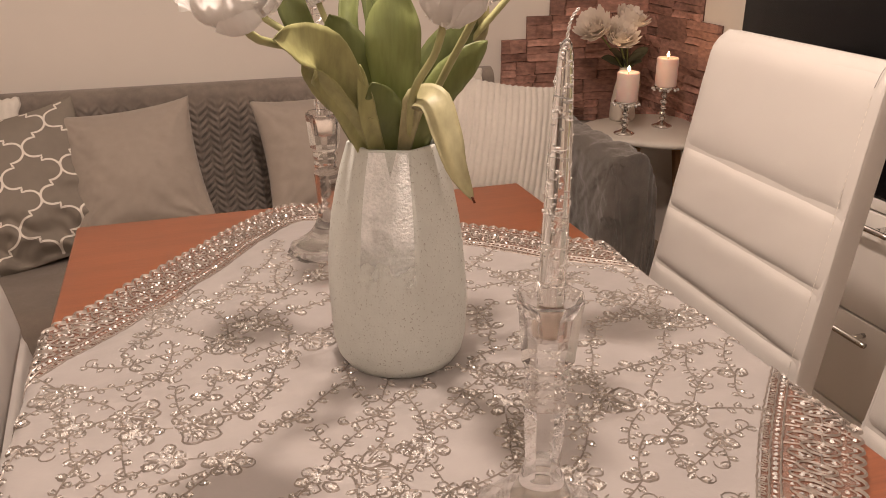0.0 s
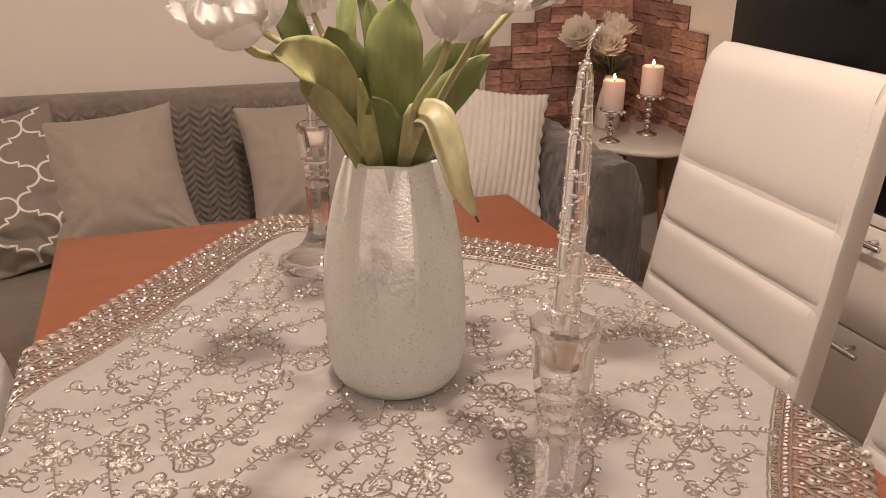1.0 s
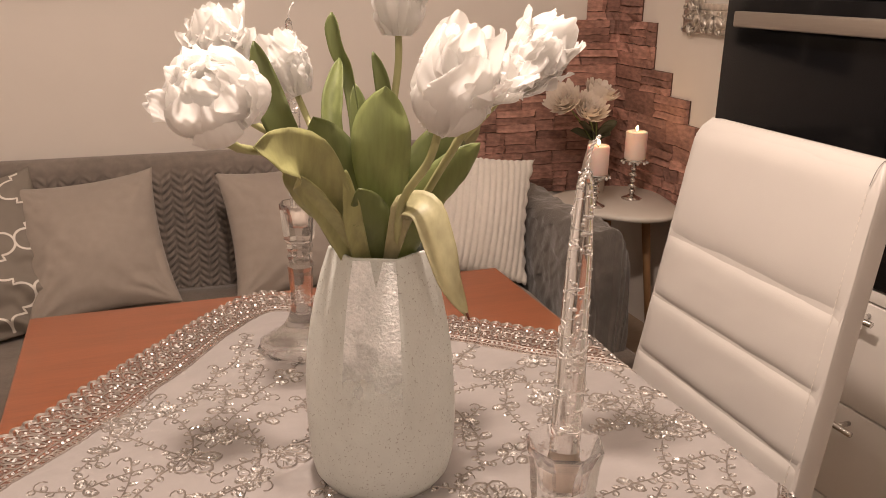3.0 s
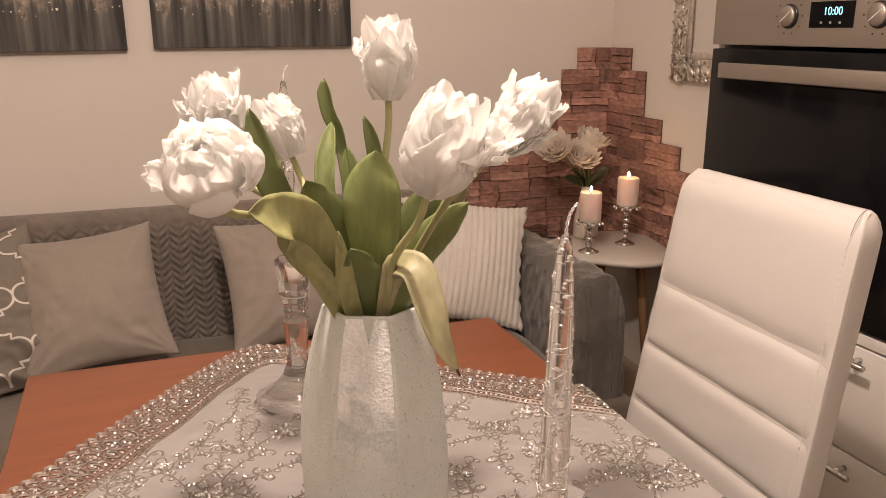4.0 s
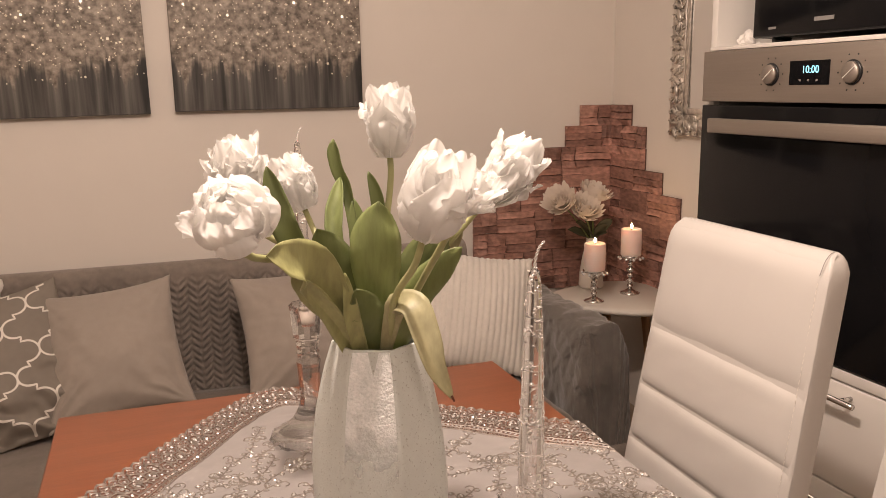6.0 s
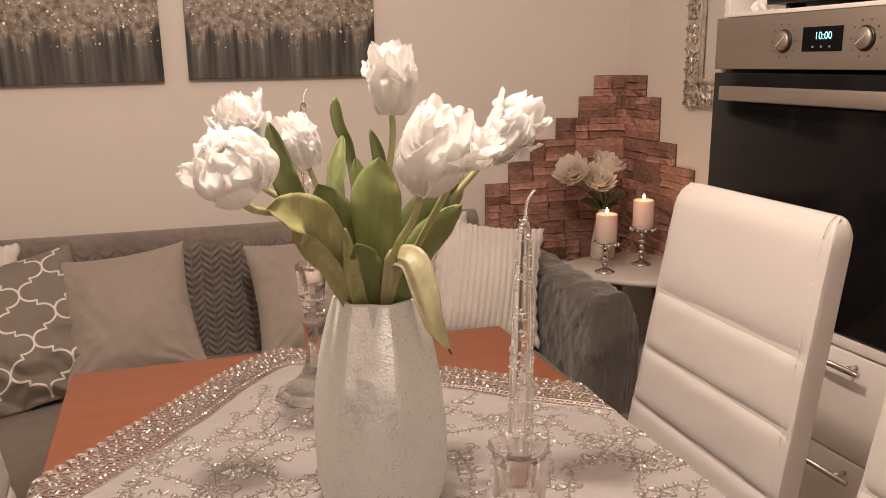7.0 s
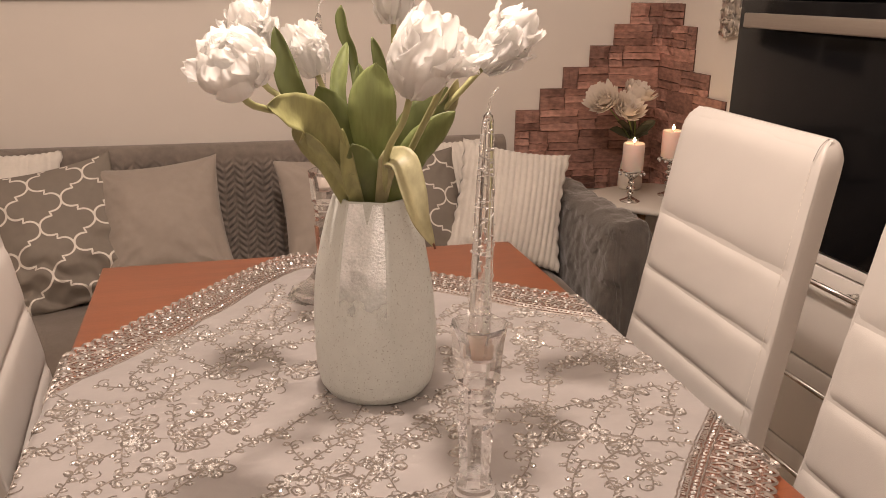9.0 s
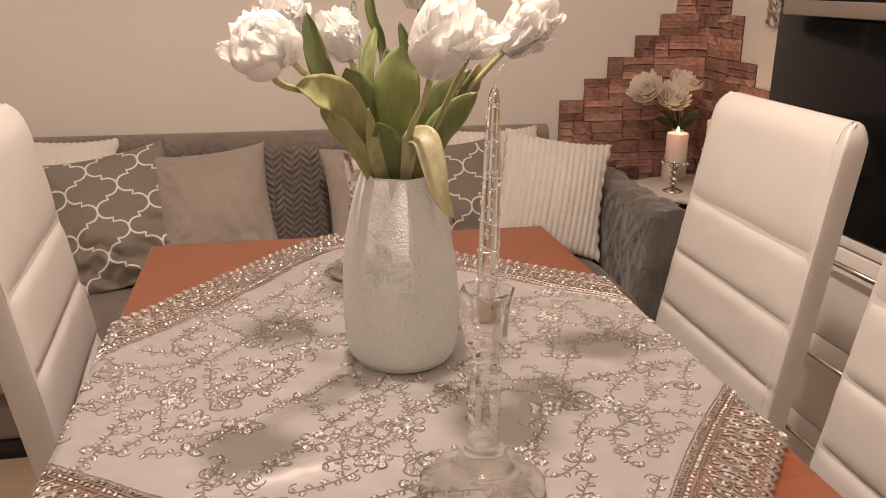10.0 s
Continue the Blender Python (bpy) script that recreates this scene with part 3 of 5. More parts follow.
# ---- tulips ----
def leaf_body(spine, width, facing, curl=0.25, n=22, widest=0.58, base=0.42):
    """A long pointed leaf along the spine; facing: the way its upper side looks."""
    pts = curve_points(spine, n)
    bm = bmesh.new()
    m = 8
    rows = []
    facing = Vector(facing).normalized()
    for i, p in enumerate(pts):
        s = i / n
        d = (pts[min(i + 1, n)] - pts[max(i - 1, 0)]).normalized()
        side = d.cross(facing)
        side = side.normalized() if side.length > 1e-4 else Vector((1, 0, 0))
        up = side.cross(d)
        if s < widest:
            w = width * (base + (1 - base) * math.sin(math.pi / 2 * s / widest))
        else:
            w = width * max(0.0, 1 - ((s - widest) / (1 - widest)) ** 2.1) ** 0.8
        w += 0.0010
        row = []
        for j in range(m + 1):
            q = 2 * j / m - 1
            wave = width * (0.035 * math.sin(s * 15 + q * 2 + width * 900) + 0.02 * math.sin(s * 31 + q * 4))
            row.append(bm.verts.new(p + side * (q * w / 2) + up * (curl * w * (q * q) + wave * q)))
        rows.append(row)
    for a, b in zip(rows, rows[1:]):
        for j in range(m):
            bm.faces.new((a[j], a[j + 1], b[j + 1], b[j]))
    bmesh.ops.remove_doubles(bm, verts=bm.verts, dist=0.00005)
    bmesh.ops.recalc_face_normals(bm, faces=bm.faces)
    bmesh.ops.solidify(bm, geom=list(bm.faces), thickness=0.0008)
    return bm


def petal_body(length, width, open_, seed, ruffle=1.0, close=2.5, flare=0.0):
    """Broad petal with a lobed, curling rim that rises from the origin along z and bellies out towards +x."""
    r = random.Random(seed)
    ph = [r.uniform(0, 6) for _ in range(6)]
    off = r.uniform(0, 40)

    def fn(u, v):
        q = 2 * u - 1
        w = width * (0.40 + 0.60 * math.sin(math.pi * 0.5 * min(1, v * 1.8)))
        if v > 0.66:
            w *= 1 - 0.38 * ((v - 0.66) / 0.34) ** 2.0
        rad = 0.62 * width
        ang = q * w / 2 / rad * 1.25
        rim = max(abs(q) ** 4 * min(1, v * 1.6), v ** 5)
        lobe = math.sin(q * 4.2 + ph[0]) * 0.6 + math.sin(q * 9.5 + ph[1]) * 0.4
        side_lobe = math.sin(v * 13 + ph[4]) * 0.6 + math.sin(v * 25 + ph[5]) * 0.4
        belly = open_ * max(0.0, math.sin(0.14 + v * close)) ** 0.72 * 1.05 + flare * max(0, v - 0.6) ** 1.4
        crease_ = 0.058 * v * fbm(q * 1.1 + off, v * 1.3 + off) + 0.016 * v * math.sin(q * 7 + 3 * v + ph[2])
        frill = rim * (0.085 * lobe + 0.075 * side_lobe * abs(q) + 0.022 * math.sin(q * 15 + v * 7 + ph[2])) - 0.05 * v ** 6
        frill += 0.005 * min(1, 3 * v) * math.sin(q * 23 + 4 * fbm(v * 2 + off, q))
        x = belly + (math.cos(ang) - 1) * rad + ruffle * width * (crease_ + frill)
        y = math.sin(ang) * rad * (1 + 0.09 * side_lobe * abs(q) ** 3) + 0.04 * width * math.sin(v * 6 + ph[3])
        z = length * (v * (1 - 0.36 * v * v * abs(q) ** 2.6) + ruffle * v ** 4 * (0.040 * lobe * (1 - 0.6 * q * q) + 0.012 * math.sin(q * 17 + ph[3])))
        return Vector((x, y, z))

    return sheet(fn, 40, 22)


def tulip(head, axis, length, width, foot, opened, seed, close=2.62, curve=(0, 0, 0)):
    """head: middle of the flower; axis: its upward direction; foot: where the stem leaves the vase."""
    axis = Vector(axis).normalized()
    head, foot = Vector(head), Vector(foot)
    base = head - axis * length * 0.5
    ob = thing("tulip", foot, "white double tulip with ruffled petals standing in the speckled vase", "flower", "tulips in the vase")
    mid = (base + foot) / 2 + Vector(curve)
    pre = base - axis * 0.03
    pts = [p - foot for p in curve_points([foot, mid, pre, base + axis * 0.004], 14)]
    part("stem", tube(pts, lambda s: 0.0040 - 0.0005 * s, 8), "stem", ob, "pale green stem")
    turn = axis.to_track_quat("Z", "Y").to_matrix().to_4x4()
    r = random.Random(seed)
    wide_open = ((4, 0.74, opened * 1.12, 0.3), (5, 0.94, opened, 0), (5, 1.0, opened * 0.82, 0.5), (5, 1.0, opened * 0.62, 0.2), (5, 1.02, opened * 0.44, 0.7), (5, 1.02, opened * 0.26, 0.4), (4, 1.0, opened * 0.10, 0.1))
    cupped = ((3, 0.60, opened * 1.0, 0.3), (3, 0.96, opened, 0.0), (3, 1.0, opened * 0.88, 0.5), (4, 0.99, opened * 0.62, 0.2), (4, 0.97, opened * 0.38, 0.7), (3, 0.95, opened * 0.15, 0.4))
    for ring, (count, scale, op, tilt) in enumerate(wide_open if seed == 1 else cupped):
        for k in range(count):
            a = 2 * math.pi * (k + tilt) / count + r.uniform(-0.2, 0.2)
            sc = scale * r.uniform(0.86, 1.08)
            bm = petal_body(length * sc, width * (0.92 if seed == 1 else 0.98) * sc, width * op * r.uniform(0.86, 1.15), seed * 100 + ring * 10 + k, 0.8 if seed == 1 else 1.0, close + 0.05 * ring, (0.0 if ring == 0 else r.uniform(0.02, 0.07)) if ring < 3 else r.uniform(0.0, 0.03))
            m = Matrix.Translation(base - foot) @ turn @ Matrix.Rotation(a, 4, "Z") @ Matrix.Translation((0.003, 0, 0))
            bmesh.ops.transform(bm, matrix=m, verts=bm.verts)
            part("petal", bm, "petal", ob)
    # a few loose petals curl away from the cup
    for k in range(3 if seed != 7 else 1):
        a = r.uniform(0, 6.28)
        bm = petal_body(length * r.uniform(0.5, 0.62), width * 0.62, width * opened * r.uniform(1.05, 1.25), seed * 100 + 70 + k, 1.3, close - 0.25, r.uniform(0.03, 0.08))
        m = Matrix.Translation(base - foot) @ turn @ Matrix.Rotation(a, 4, "Z") @ Matrix.Translation((0.003, 0, length * r.uniform(0.05, 0.25)))
        bmesh.ops.transform(bm, matrix=m, verts=bm.verts)
        part("petal", bm, "petal", ob)
    return ob


RIM = Vector((-0.145, 1.924, 0.985))


def mouth(dx, dy, dz=0.0):
    return RIM + Vector((dx, dy, dz))


t1 = tulip((-0.300, 1.790, 1.160), (-0.30, -0.60, 0.70), 0.054, 0.0445, mouth(-0.022, 0.012), 0.68, 1, 2.62, curve=(0.016, 0.035, 0.02))
t2 = tulip((-0.274, 1.999, 1.180), (-0.24, 0.1, 0.95), 0.070, 0.056, mouth(-0.02, 0.015), 0.37, 2, curve=(0.03, 0, 0.0))
t3 = tulip((-0.197, 2.095, 1.151), (-0.32, 0.20, 0.9), 0.068, 0.052, mouth(-0.008, 0.025), 0.36, 3)
t4 = tulip((-0.110, 1.966, 1.228), (0.02, 0.02, 1), 0.076, 0.050, mouth(0.004, 0.012), 0.35, 4)
t5 = tulip((-0.119, 1.792, 1.167), (0.18, -0.30, 0.9), 0.084, 0.056, mouth(0.012, -0.02), 0.44, 5, curve=(-0.012, 0, 0))
t6 = tulip((0.011, 1.916, 1.172), (0.75, -0.05, 0.80), 0.082, 0.056, mouth(0.026, 0.004), 0.38, 6, curve=(-0.02, 0, 0))


# open bloom half hidden behind its neighbour
t7 = tulip((-0.071, 1.832, 1.166), (0.35, -0.25, 0.9), 0.046, 0.044, mouth(0.016, 0.006), 0.52, 7, 2.4)


def tulip_leaf(ob, spine, width, facing, mat="leaf", curl=-0.12, widest=0.58, base=0.42):
    o = ob.matrix_basis.translation
    spine = [Vector(p) for p in spine]
    spine[0] = Vector((RIM.x + (spine[0].x - RIM.x) * 0.42, RIM.y + (spine[0].y - RIM.y) * 0.3, 0.962))
    return part("leaf", leaf_body([p - o for p in spine], width, facing, curl, 22, widest, base), mat, ob)


CAMSIDE = (-0.15, -1, 0.25)
tulip_leaf(t4, [(-0.143, 1.90, 0.995), (-0.148, 1.888, 1.051), (-0.152, 1.88, 1.105), (-0.147, 1.885, 1.153)], 0.052, CAMSIDE, widest=0.68, base=0.32)
tulip_leaf(t1, [(-0.181, 1.90, 1.0), (-0.196, 1.885, 1.051), (-0.219, 1.87, 1.092), (-0.244, 1.85, 1.108), (-0.268, 1.835, 1.116)], 0.046, (-0.35, -0.85, 0.45), "oliveleaf", 0.14, 0.5, 0.28)
tulip_leaf(t1, [(-0.168, 1.90, 1.001), (-0.194, 1.888, 1.033), (-0.219, 1.875, 1.066), (-0.240, 1.868, 1.088)], 0.026, (-0.6, -0.8, 0.0), "oliveleaf", 0.12, 0.6, 0.32)
tulip_leaf(t1, [(-0.176, 1.905, 0.999), (-0.182, 1.898, 1.053), (-0.193, 1.895, 1.093), (-0.209, 1.893, 1.128)], 0.046, CAMSIDE, widest=0.55, base=0.5)
tulip_leaf(t3, [(-0.163, 1.94, 0.984), (-0.175, 1.955, 1.089), (-0.174, 1.97, 1.131), (-0.162, 1.99, 1.168)], 0.0185, (-0.4, -0.9, 0.1), "leaf", 0.22, 0.62)
tulip_leaf(t3, [(-0.146, 1.95, 0.979), (-0.146, 1.965, 1.085), (-0.150, 1.98, 1.145)], 0.022, (-0.3, -1, 0.1), "leaf", 0.2, 0.5, 0.6)
tulip_leaf(t3, [(-0.146, 1.952, 1.06), (-0.152, 1.982, 1.135), (-0.163, 1.99, 1.176), (-0.168, 1.995, 1.210)], 0.0145, (-0.7, -0.7, 0.1), "leaf", 0.3, 0.80, 0.5)
tulip_leaf(t4, [(-0.140, 1.95, 0.978), (-0.126, 1.955, 1.097), (-0.129, 1.957, 1.143), (-0.137, 1.96, 1.176)], 0.0135, CAMSIDE, "leaf", 0.2, 0.6)
tulip_leaf(t2, [(-0.177, 1.93, 0.989), (-0.224, 1.925, 1.099), (-0.240, 1.93, 1.143), (-0.249, 1.94, 1.188)], 0.026, (-0.2, -1, 0.2), "leaf", 0.15, 0.55, 0.7)
tulip_leaf(t6, [(-0.121, 1.91, 0.989), (-0.106, 1.90, 1.040), (-0.083, 1.895, 1.071), (-0.055, 1.89, 1.098)], 0.036, (0.1, -1, 0.2), widest=0.5, base=0.7)
tulip_leaf(t6, [(-0.123, 1.925, 0.984), (-0.107, 1.915, 1.056), (-0.083, 1.915, 1.092), (-0.056, 1.92, 1.122)], 0.044, (-0.2, -1, 0.1), widest=0.55, base=0.6)
tulip_leaf(t6, [(-0.115, 1.93, 0.981), (-0.076, 1.922, 1.072), (-0.058, 1.922, 1.100), (-0.043, 1.925, 1.130)], 0.022, (0.3, -1, 0.1), "paleleaf", 0.2, 0.6, 0.6)
tulip_leaf(t5, [(-0.150, 1.885, 1.0), (-0.159, 1.88, 1.026), (-0.167, 1.875, 1.048), (-0.177, 1.87, 1.068)], 0.034, CAMSIDE, "leaf", -0.12, 0.5, 0.7)
tulip_leaf(t5, [(-0.135, 1.885, 0.998), (-0.131, 1.880, 1.018), (-0.130, 1.876, 1.036), (-0.131, 1.868, 1.058)], 0.034, CAMSIDE, "leaf", -0.12, 0.55, 0.8)
tulip_leaf(t3, [(-0.174, 1.888, 1.002), (-0.178, 1.88, 1.029), (-0.182, 1.875, 1.052), (-0.187, 1.872, 1.085)], 0.016, CAMSIDE, "oliveleaf", 0.15, 0.4, 0.8)
tulip_leaf(t5, [(-0.137, 1.885, 0.998), (-0.140, 1.868, 1.036), (-0.137, 1.852, 1.055), (-0.127, 1.832, 1.054), (-0.121, 1.816, 1.027), (-0.116, 1.803, 0.998), (-0.103, 1.79, 0.970)], 0.029, (-0.1, -0.75, 0.65), "paleleaf", 0.10, 0.5, 0.25)
part("leaf_tip", tube([Vector(p) - t5.matrix_basis.translation for p in ((-0.1050, 1.7915, 0.9745), (-0.1030, 1.7895, 0.9690))], 0.0012, 6), "tip", t5, "dried brown tip")


# ---- crystal candlesticks ----
def candlestick(where, top, candle_h, lean=(0, 0)):
    ob = thing("candlestick", where, "tall faceted crystal candlestick on the tablecloth", "candlestick", "crystal candlesticks")
    star = (lambda a, z: 1 + (0.025 * math.cos(12 * a) if 0.004 < z < 0.030 else 0.0))
    part("foot", lathe([(0.001, 0.003), (0.050, 0.003), (0.055, 0), (0.060, 0.002), (0.062, 0.006), (0.058, 0.011), (0.050, 0.0135), (0.046, 0.018), (0.036, 0.024), (0.027, 0.033), (0.020, 0.045), (0.0160, 0.056)], 24, caps=(True, False), shape=star), "crystal", ob, smooth=True)
    part("stem", lathe([(0.0160, 0.056), (0.0142, 0.066), (0.0168, top - 0.092), (0.0180, top - 0.086)], 8, caps=(False, False)), "crystal", ob, smooth=False)
    part("collar", lathe([(0.0180, top - 0.086), (0.0168, top - 0.081), (0.0150, top - 0.078), (0.0172, top - 0.072), (0.0150, top - 0.067), (0.0178, top - 0.060), (0.0165, top - 0.054)], 8, caps=(False, False)), "crystal", ob, smooth=False)
    part("cup", lathe([(0.0165, top - 0.054), (0.0205, top - 0.048), (0.0222, top - 0.030), (0.0238, top - 0.010), (0.0258, top), (0.0240, top + 0.0015), (0.0205, top - 0.004), (0.0160, top - 0.012), (0.0130, top - 0.024), (0.0125, top - 0.030), (0.001, top - 0.030)], 8, caps=(False, True)), "crystal", ob, smooth=False)
    c = thing("taper_candle", (where[0], where[1], where[2] + top - 0.027), "clear gel taper candle wound with silver wire", "candle", "taper candles")
    c.matrix_basis = c.matrix_basis @ pose(0, 0, 0, lean[0], lean[1], 0)
    part("wax", lathe([(0.0096, 0), (0.0098, 0.02), (0.0093, candle_h * 0.4), (0.0074, candle_h * 0.75), (0.0050, candle_h * 0.95), (0.0038, candle_h * 0.985), (0.0010, candle_h)], 10), "clear", c)
    part("plug", lathe([(0.001, -0.001), (0.0105, -0.001), (0.0112, 0.003), (0.0112, 0.015), (0.0104, 0.017)], 16, caps=(True, False)), "frosted", c, "frosted candle foot")
    r = random.Random(5)
    pts = []
    for k in range(240):
        s = k / 239
        rad = (0.0098 - 0.0052 * s ** 1.6) + 0.0008
        a = s * 2 * math.pi * 7 + 1.2 * math.sin(s * 31) + r.uniform(-0.4, 0.4)
        pts.append((rad * math.cos(a), rad * math.sin(a), 0.03 + s * (candle_h * 0.93 - 0.03) + r.uniform(-0.0025, 0.0025)))
    part("silver_wire", tube(pts, 0.0004, 4), "bead", c, "thin silver wire with beads", smooth=False)
    for k in range(120):
        s = r.random()
        rad = (0.0098 - 0.0052 * s ** 1.6) * r.uniform(0.2, 1.1)
        a = r.uniform(0, 6.28)
        bm = bmesh.new()
        bmesh.ops.create_icosphere(bm, subdivisions=1, radius=r.uniform(0.0007, 0.0016), matrix=Matrix.Translation((rad * math.cos(a), rad * math.sin(a), 0.02 + s * candle_h * 0.93)))
        part("bead", bm, "bead", c)
    twist = bmesh.new()
    bent = curve_points([(0, 0, candle_h - 0.002), (0.001, 0, candle_h + 0.007), (0.003, 0, candle_h + 0.013), (0.007, 0, candle_h + 0.018)], 18)
    for half in (0.0, math.pi):
        tube([p + Vector((0.0007 * math.cos(i * 1.1 + half), 0.0007 * math.sin(i * 1.1 + half), 0)) for i, p in enumerate(bent)], 0.0006, 5, twist)
    part("wick", twist, "bead", c, "twisted silver wick")


candlestick((-0.114, 1.600, TZ + 0.008), 0.206, 0.205, (0, 0.6))
candlestick((-0.163, 2.245, TZ + 0.005), 0.206, 0.262, (-3, 0))


# ---- dining chairs ----
SEAMS = (0.44, 0.495, 0.575, 0.660, 0.757, 0.860, 1.046)
LEAN_OF_BACK = 0.165


def lean_back(bm):
    for v in bm.verts:
        if v.co.z > 0.45:
            v.co.x += LEAN_OF_BACK * (v.co.z - 0.45)
    return bm


def chair(where, turn, creased=True):
    ob = thing("dining_chair", where, "white leatherette high-back dining chair with horizontal seams", "chair", "chairs round the table", turn=turn)
    hw = 0.181

    def width(z):
        return hw + 0.030 * (1.04 - z)

    # upholstered core with rounded rim
    core = bmesh.new()
    prof = []
    zs = [0.42] + [0.42 + k * 0.035 for k in range(1, 17)] + [1.0, 1.02, 1.033, 1.041, 1.045]
    for z in zs:
        t = max(0, (z - 1.012) / 0.034)
        inset = 0.020 * (1 - math.sqrt(max(0, 1 - t * t)))
        side = inset * 1.1
        w, x0, x1 = width(z) - side, 0.002 + inset, 0.046 - inset
        r = min(0.017, (x1 - x0) * 0.45)
        rf = r * 0.3
        ring = []
        for cx, cy, a0, rr in ((x1 - r, w - r, 0, r), (x0 + rf, w - rf, 90, rf), (x0 + rf, -w + rf, 180, rf), (x1 - r, -w + r, 270, r)):
            for k in range(5):
                a = radians(a0 + k * 22.5)
                ring.append(core.verts.new((cx + rr * math.cos(a), cy + rr * math.sin(a), z)))
        prof.append(ring)
    n = len(prof[0])
    for a, b in zip(prof, prof[1:]):
        for k in range(n):
            core.faces.new((a[k], a[(k + 1) % n], b[(k + 1) % n], b[k]))
    core.faces.new(prof[0])
    core.faces.new(prof[-1])
    part("back_frame", lean_back(core), "leather", ob)
    # quilted front fields
    for z0, z1 in zip(SEAMS, SEAMS[1:]):
        last = z1 > 1.0

        def field(u, v):
            z = z0 + (z1 - z0) * v
            w = width(z) - 0.0006 - (0.010 * max(0, v - 0.85) / 0.15 if last else 0)
            q = 2 * u - 1
            pv = (1 - abs(2 * v - 1) ** 7) if not last else (1 - (1 - v) ** 11) * (1 - v ** 9)
            pucker = 0.0009 * math.sin(q * 46 + z * 31) * (abs(2 * v - 1) ** 6) * (1 - abs(q) ** 8)
            puff = 0.0070 * pv * (1 - abs(q) ** 24) + 0.0010 * fbm(q * 3 + z * 9, z * 20) + pucker * pv
            x = 0.0035 - puff
            if last and v > 0.82:
                t = (v - 0.82) / 0.18
                x += 0.016 * t * t
            return Vector((x, q * w, z))

        part("back_panel", lean_back(sheet(field, 26, 16)), "leather", ob)
    for s in (-1, 1):
        fold = [(-0.0022, s * (width(1.02) - 0.012), 1.018), (0.003, s * (width(1.03) - 0.013), 1.036), (0.013, s * (width(1.04) - 0.016), 1.0445), (0.022, s * (width(1.04) - 0.019), 1.0462)]
        if creased and s < 0:
            part("corner_seam", lean_back(tube(curve_points(fold, 8), 0.0005, 5)), "label", ob, "short dark fold at the corner")
            stitch = bmesh.new()
            for k in range(60):
                z = 0.46 + k * 0.0092
                tube([(-0.0020, s * (width(z) - 0.0135), z), (-0.0020, s * (width(z) - 0.0135), z + 0.0055)], 0.0005, 5, stitch)
            part("stitching", lean_back(stitch), "print", ob, "dashed white seam thread", False)
    part("seat", box(-0.40, 0.045, -0.205, 0.205, 0.405, 0.475, 0.022, 4), "leather", ob)
    part("seat_frame", box(-0.38, 0.03, -0.185, 0.185, 0.38, 0.405, 0.004), "blackplastic", ob)
    for lx in (-0.37, 0.01):
        for ly in (-0.18, 0.15):
            part("leg", box(lx, lx + 0.03, ly, ly + 0.03, 0, 0.38, 0.003), "chrome", ob)
    return ob


c1 = chair((0.3603, 2.0787, 0), -1.4)
copy_thing(c1, pose(0.330, 1.564, 0, 0, 0, -1.4))
chair((-0.555, 2.114, 0), 184, False)


# ---- sofa ----
sofa = thing("sofa", (0, 0, 0), "dark grey corner sofa along the wall under patterned throws", "sofa")
part("base", box(-2.0, 0.95, 3.02, 3.93, 0.065, 0.22, 0.02), "sofa", sofa)
part("plinth", box(-1.97, 0.92, 3.045, 3.90, 0.0, 0.066), "blackplastic", sofa, "black plinth")


def seat_pad(u, v):
    x, y = -1.98 + u * 2.76, 2.99 + v * 0.76
    e = min(1, min(u, 1 - u) * 40) * min(1, v * 14) ** 0.5
    return Vector((x, y, 0.22 + 0.135 * e - 0.045 * max(0, (v - 0.8) / 0.2) + 0.008 * fbm(x * 4, y * 4)))


part("seat_cushion", sheet(seat_pad, 90, 30), "sofa", sofa)
part("backrest", box(-2.0, 0.73, 3.785, 3.97, 0.24, 0.672, 0.05, 5), "sofa", sofa)


def arm_point(u, v):
    # u runs over the arm from inner foot to outer foot, v from back to front and down
    a = u * math.pi
    e = 0.5
    cx, hw_, top, low = 0.848, 0.090, 0.585, 0.10
    c, s = math.cos(a), math.sin(a)
    x = cx - hw_ * math.copysign(abs(c) ** e, c)
    z = low + (top - low) * abs(s) ** e
    if v < 0.72:
        y = 3.86 - (3.86 - 3.13) * v / 0.72
    else:
        t = (v - 0.72) / 0.28
        y = 3.13 - 0.055 * math.sin(t * math.pi / 2)
        x = cx + (x - cx) * (1 - 0.45 * t ** 3)
        z = low + (z - low) * (1 - t ** 3 * 0.9)
    fold = 0.006 * math.sin(u * 34 + 3 * math.sin(y * 7)) * (0.3 + 0.7 * max(0, (v - 0.45))) * (1 if u > 0.3 else 0.3)
    n = 0.013 * fbm(x * 9, y * 9, z * 9) + 0.004 * fbm(x * 40, y * 40, z * 40)
    return Vector((x + n + fold * c * -1, y + n - abs(fold), z + n + 0.5 * fold * s))


part("armrest", sheet(arm_point, 150, 150), "throw", sofa, "armrest under a dark grey fleece throw")


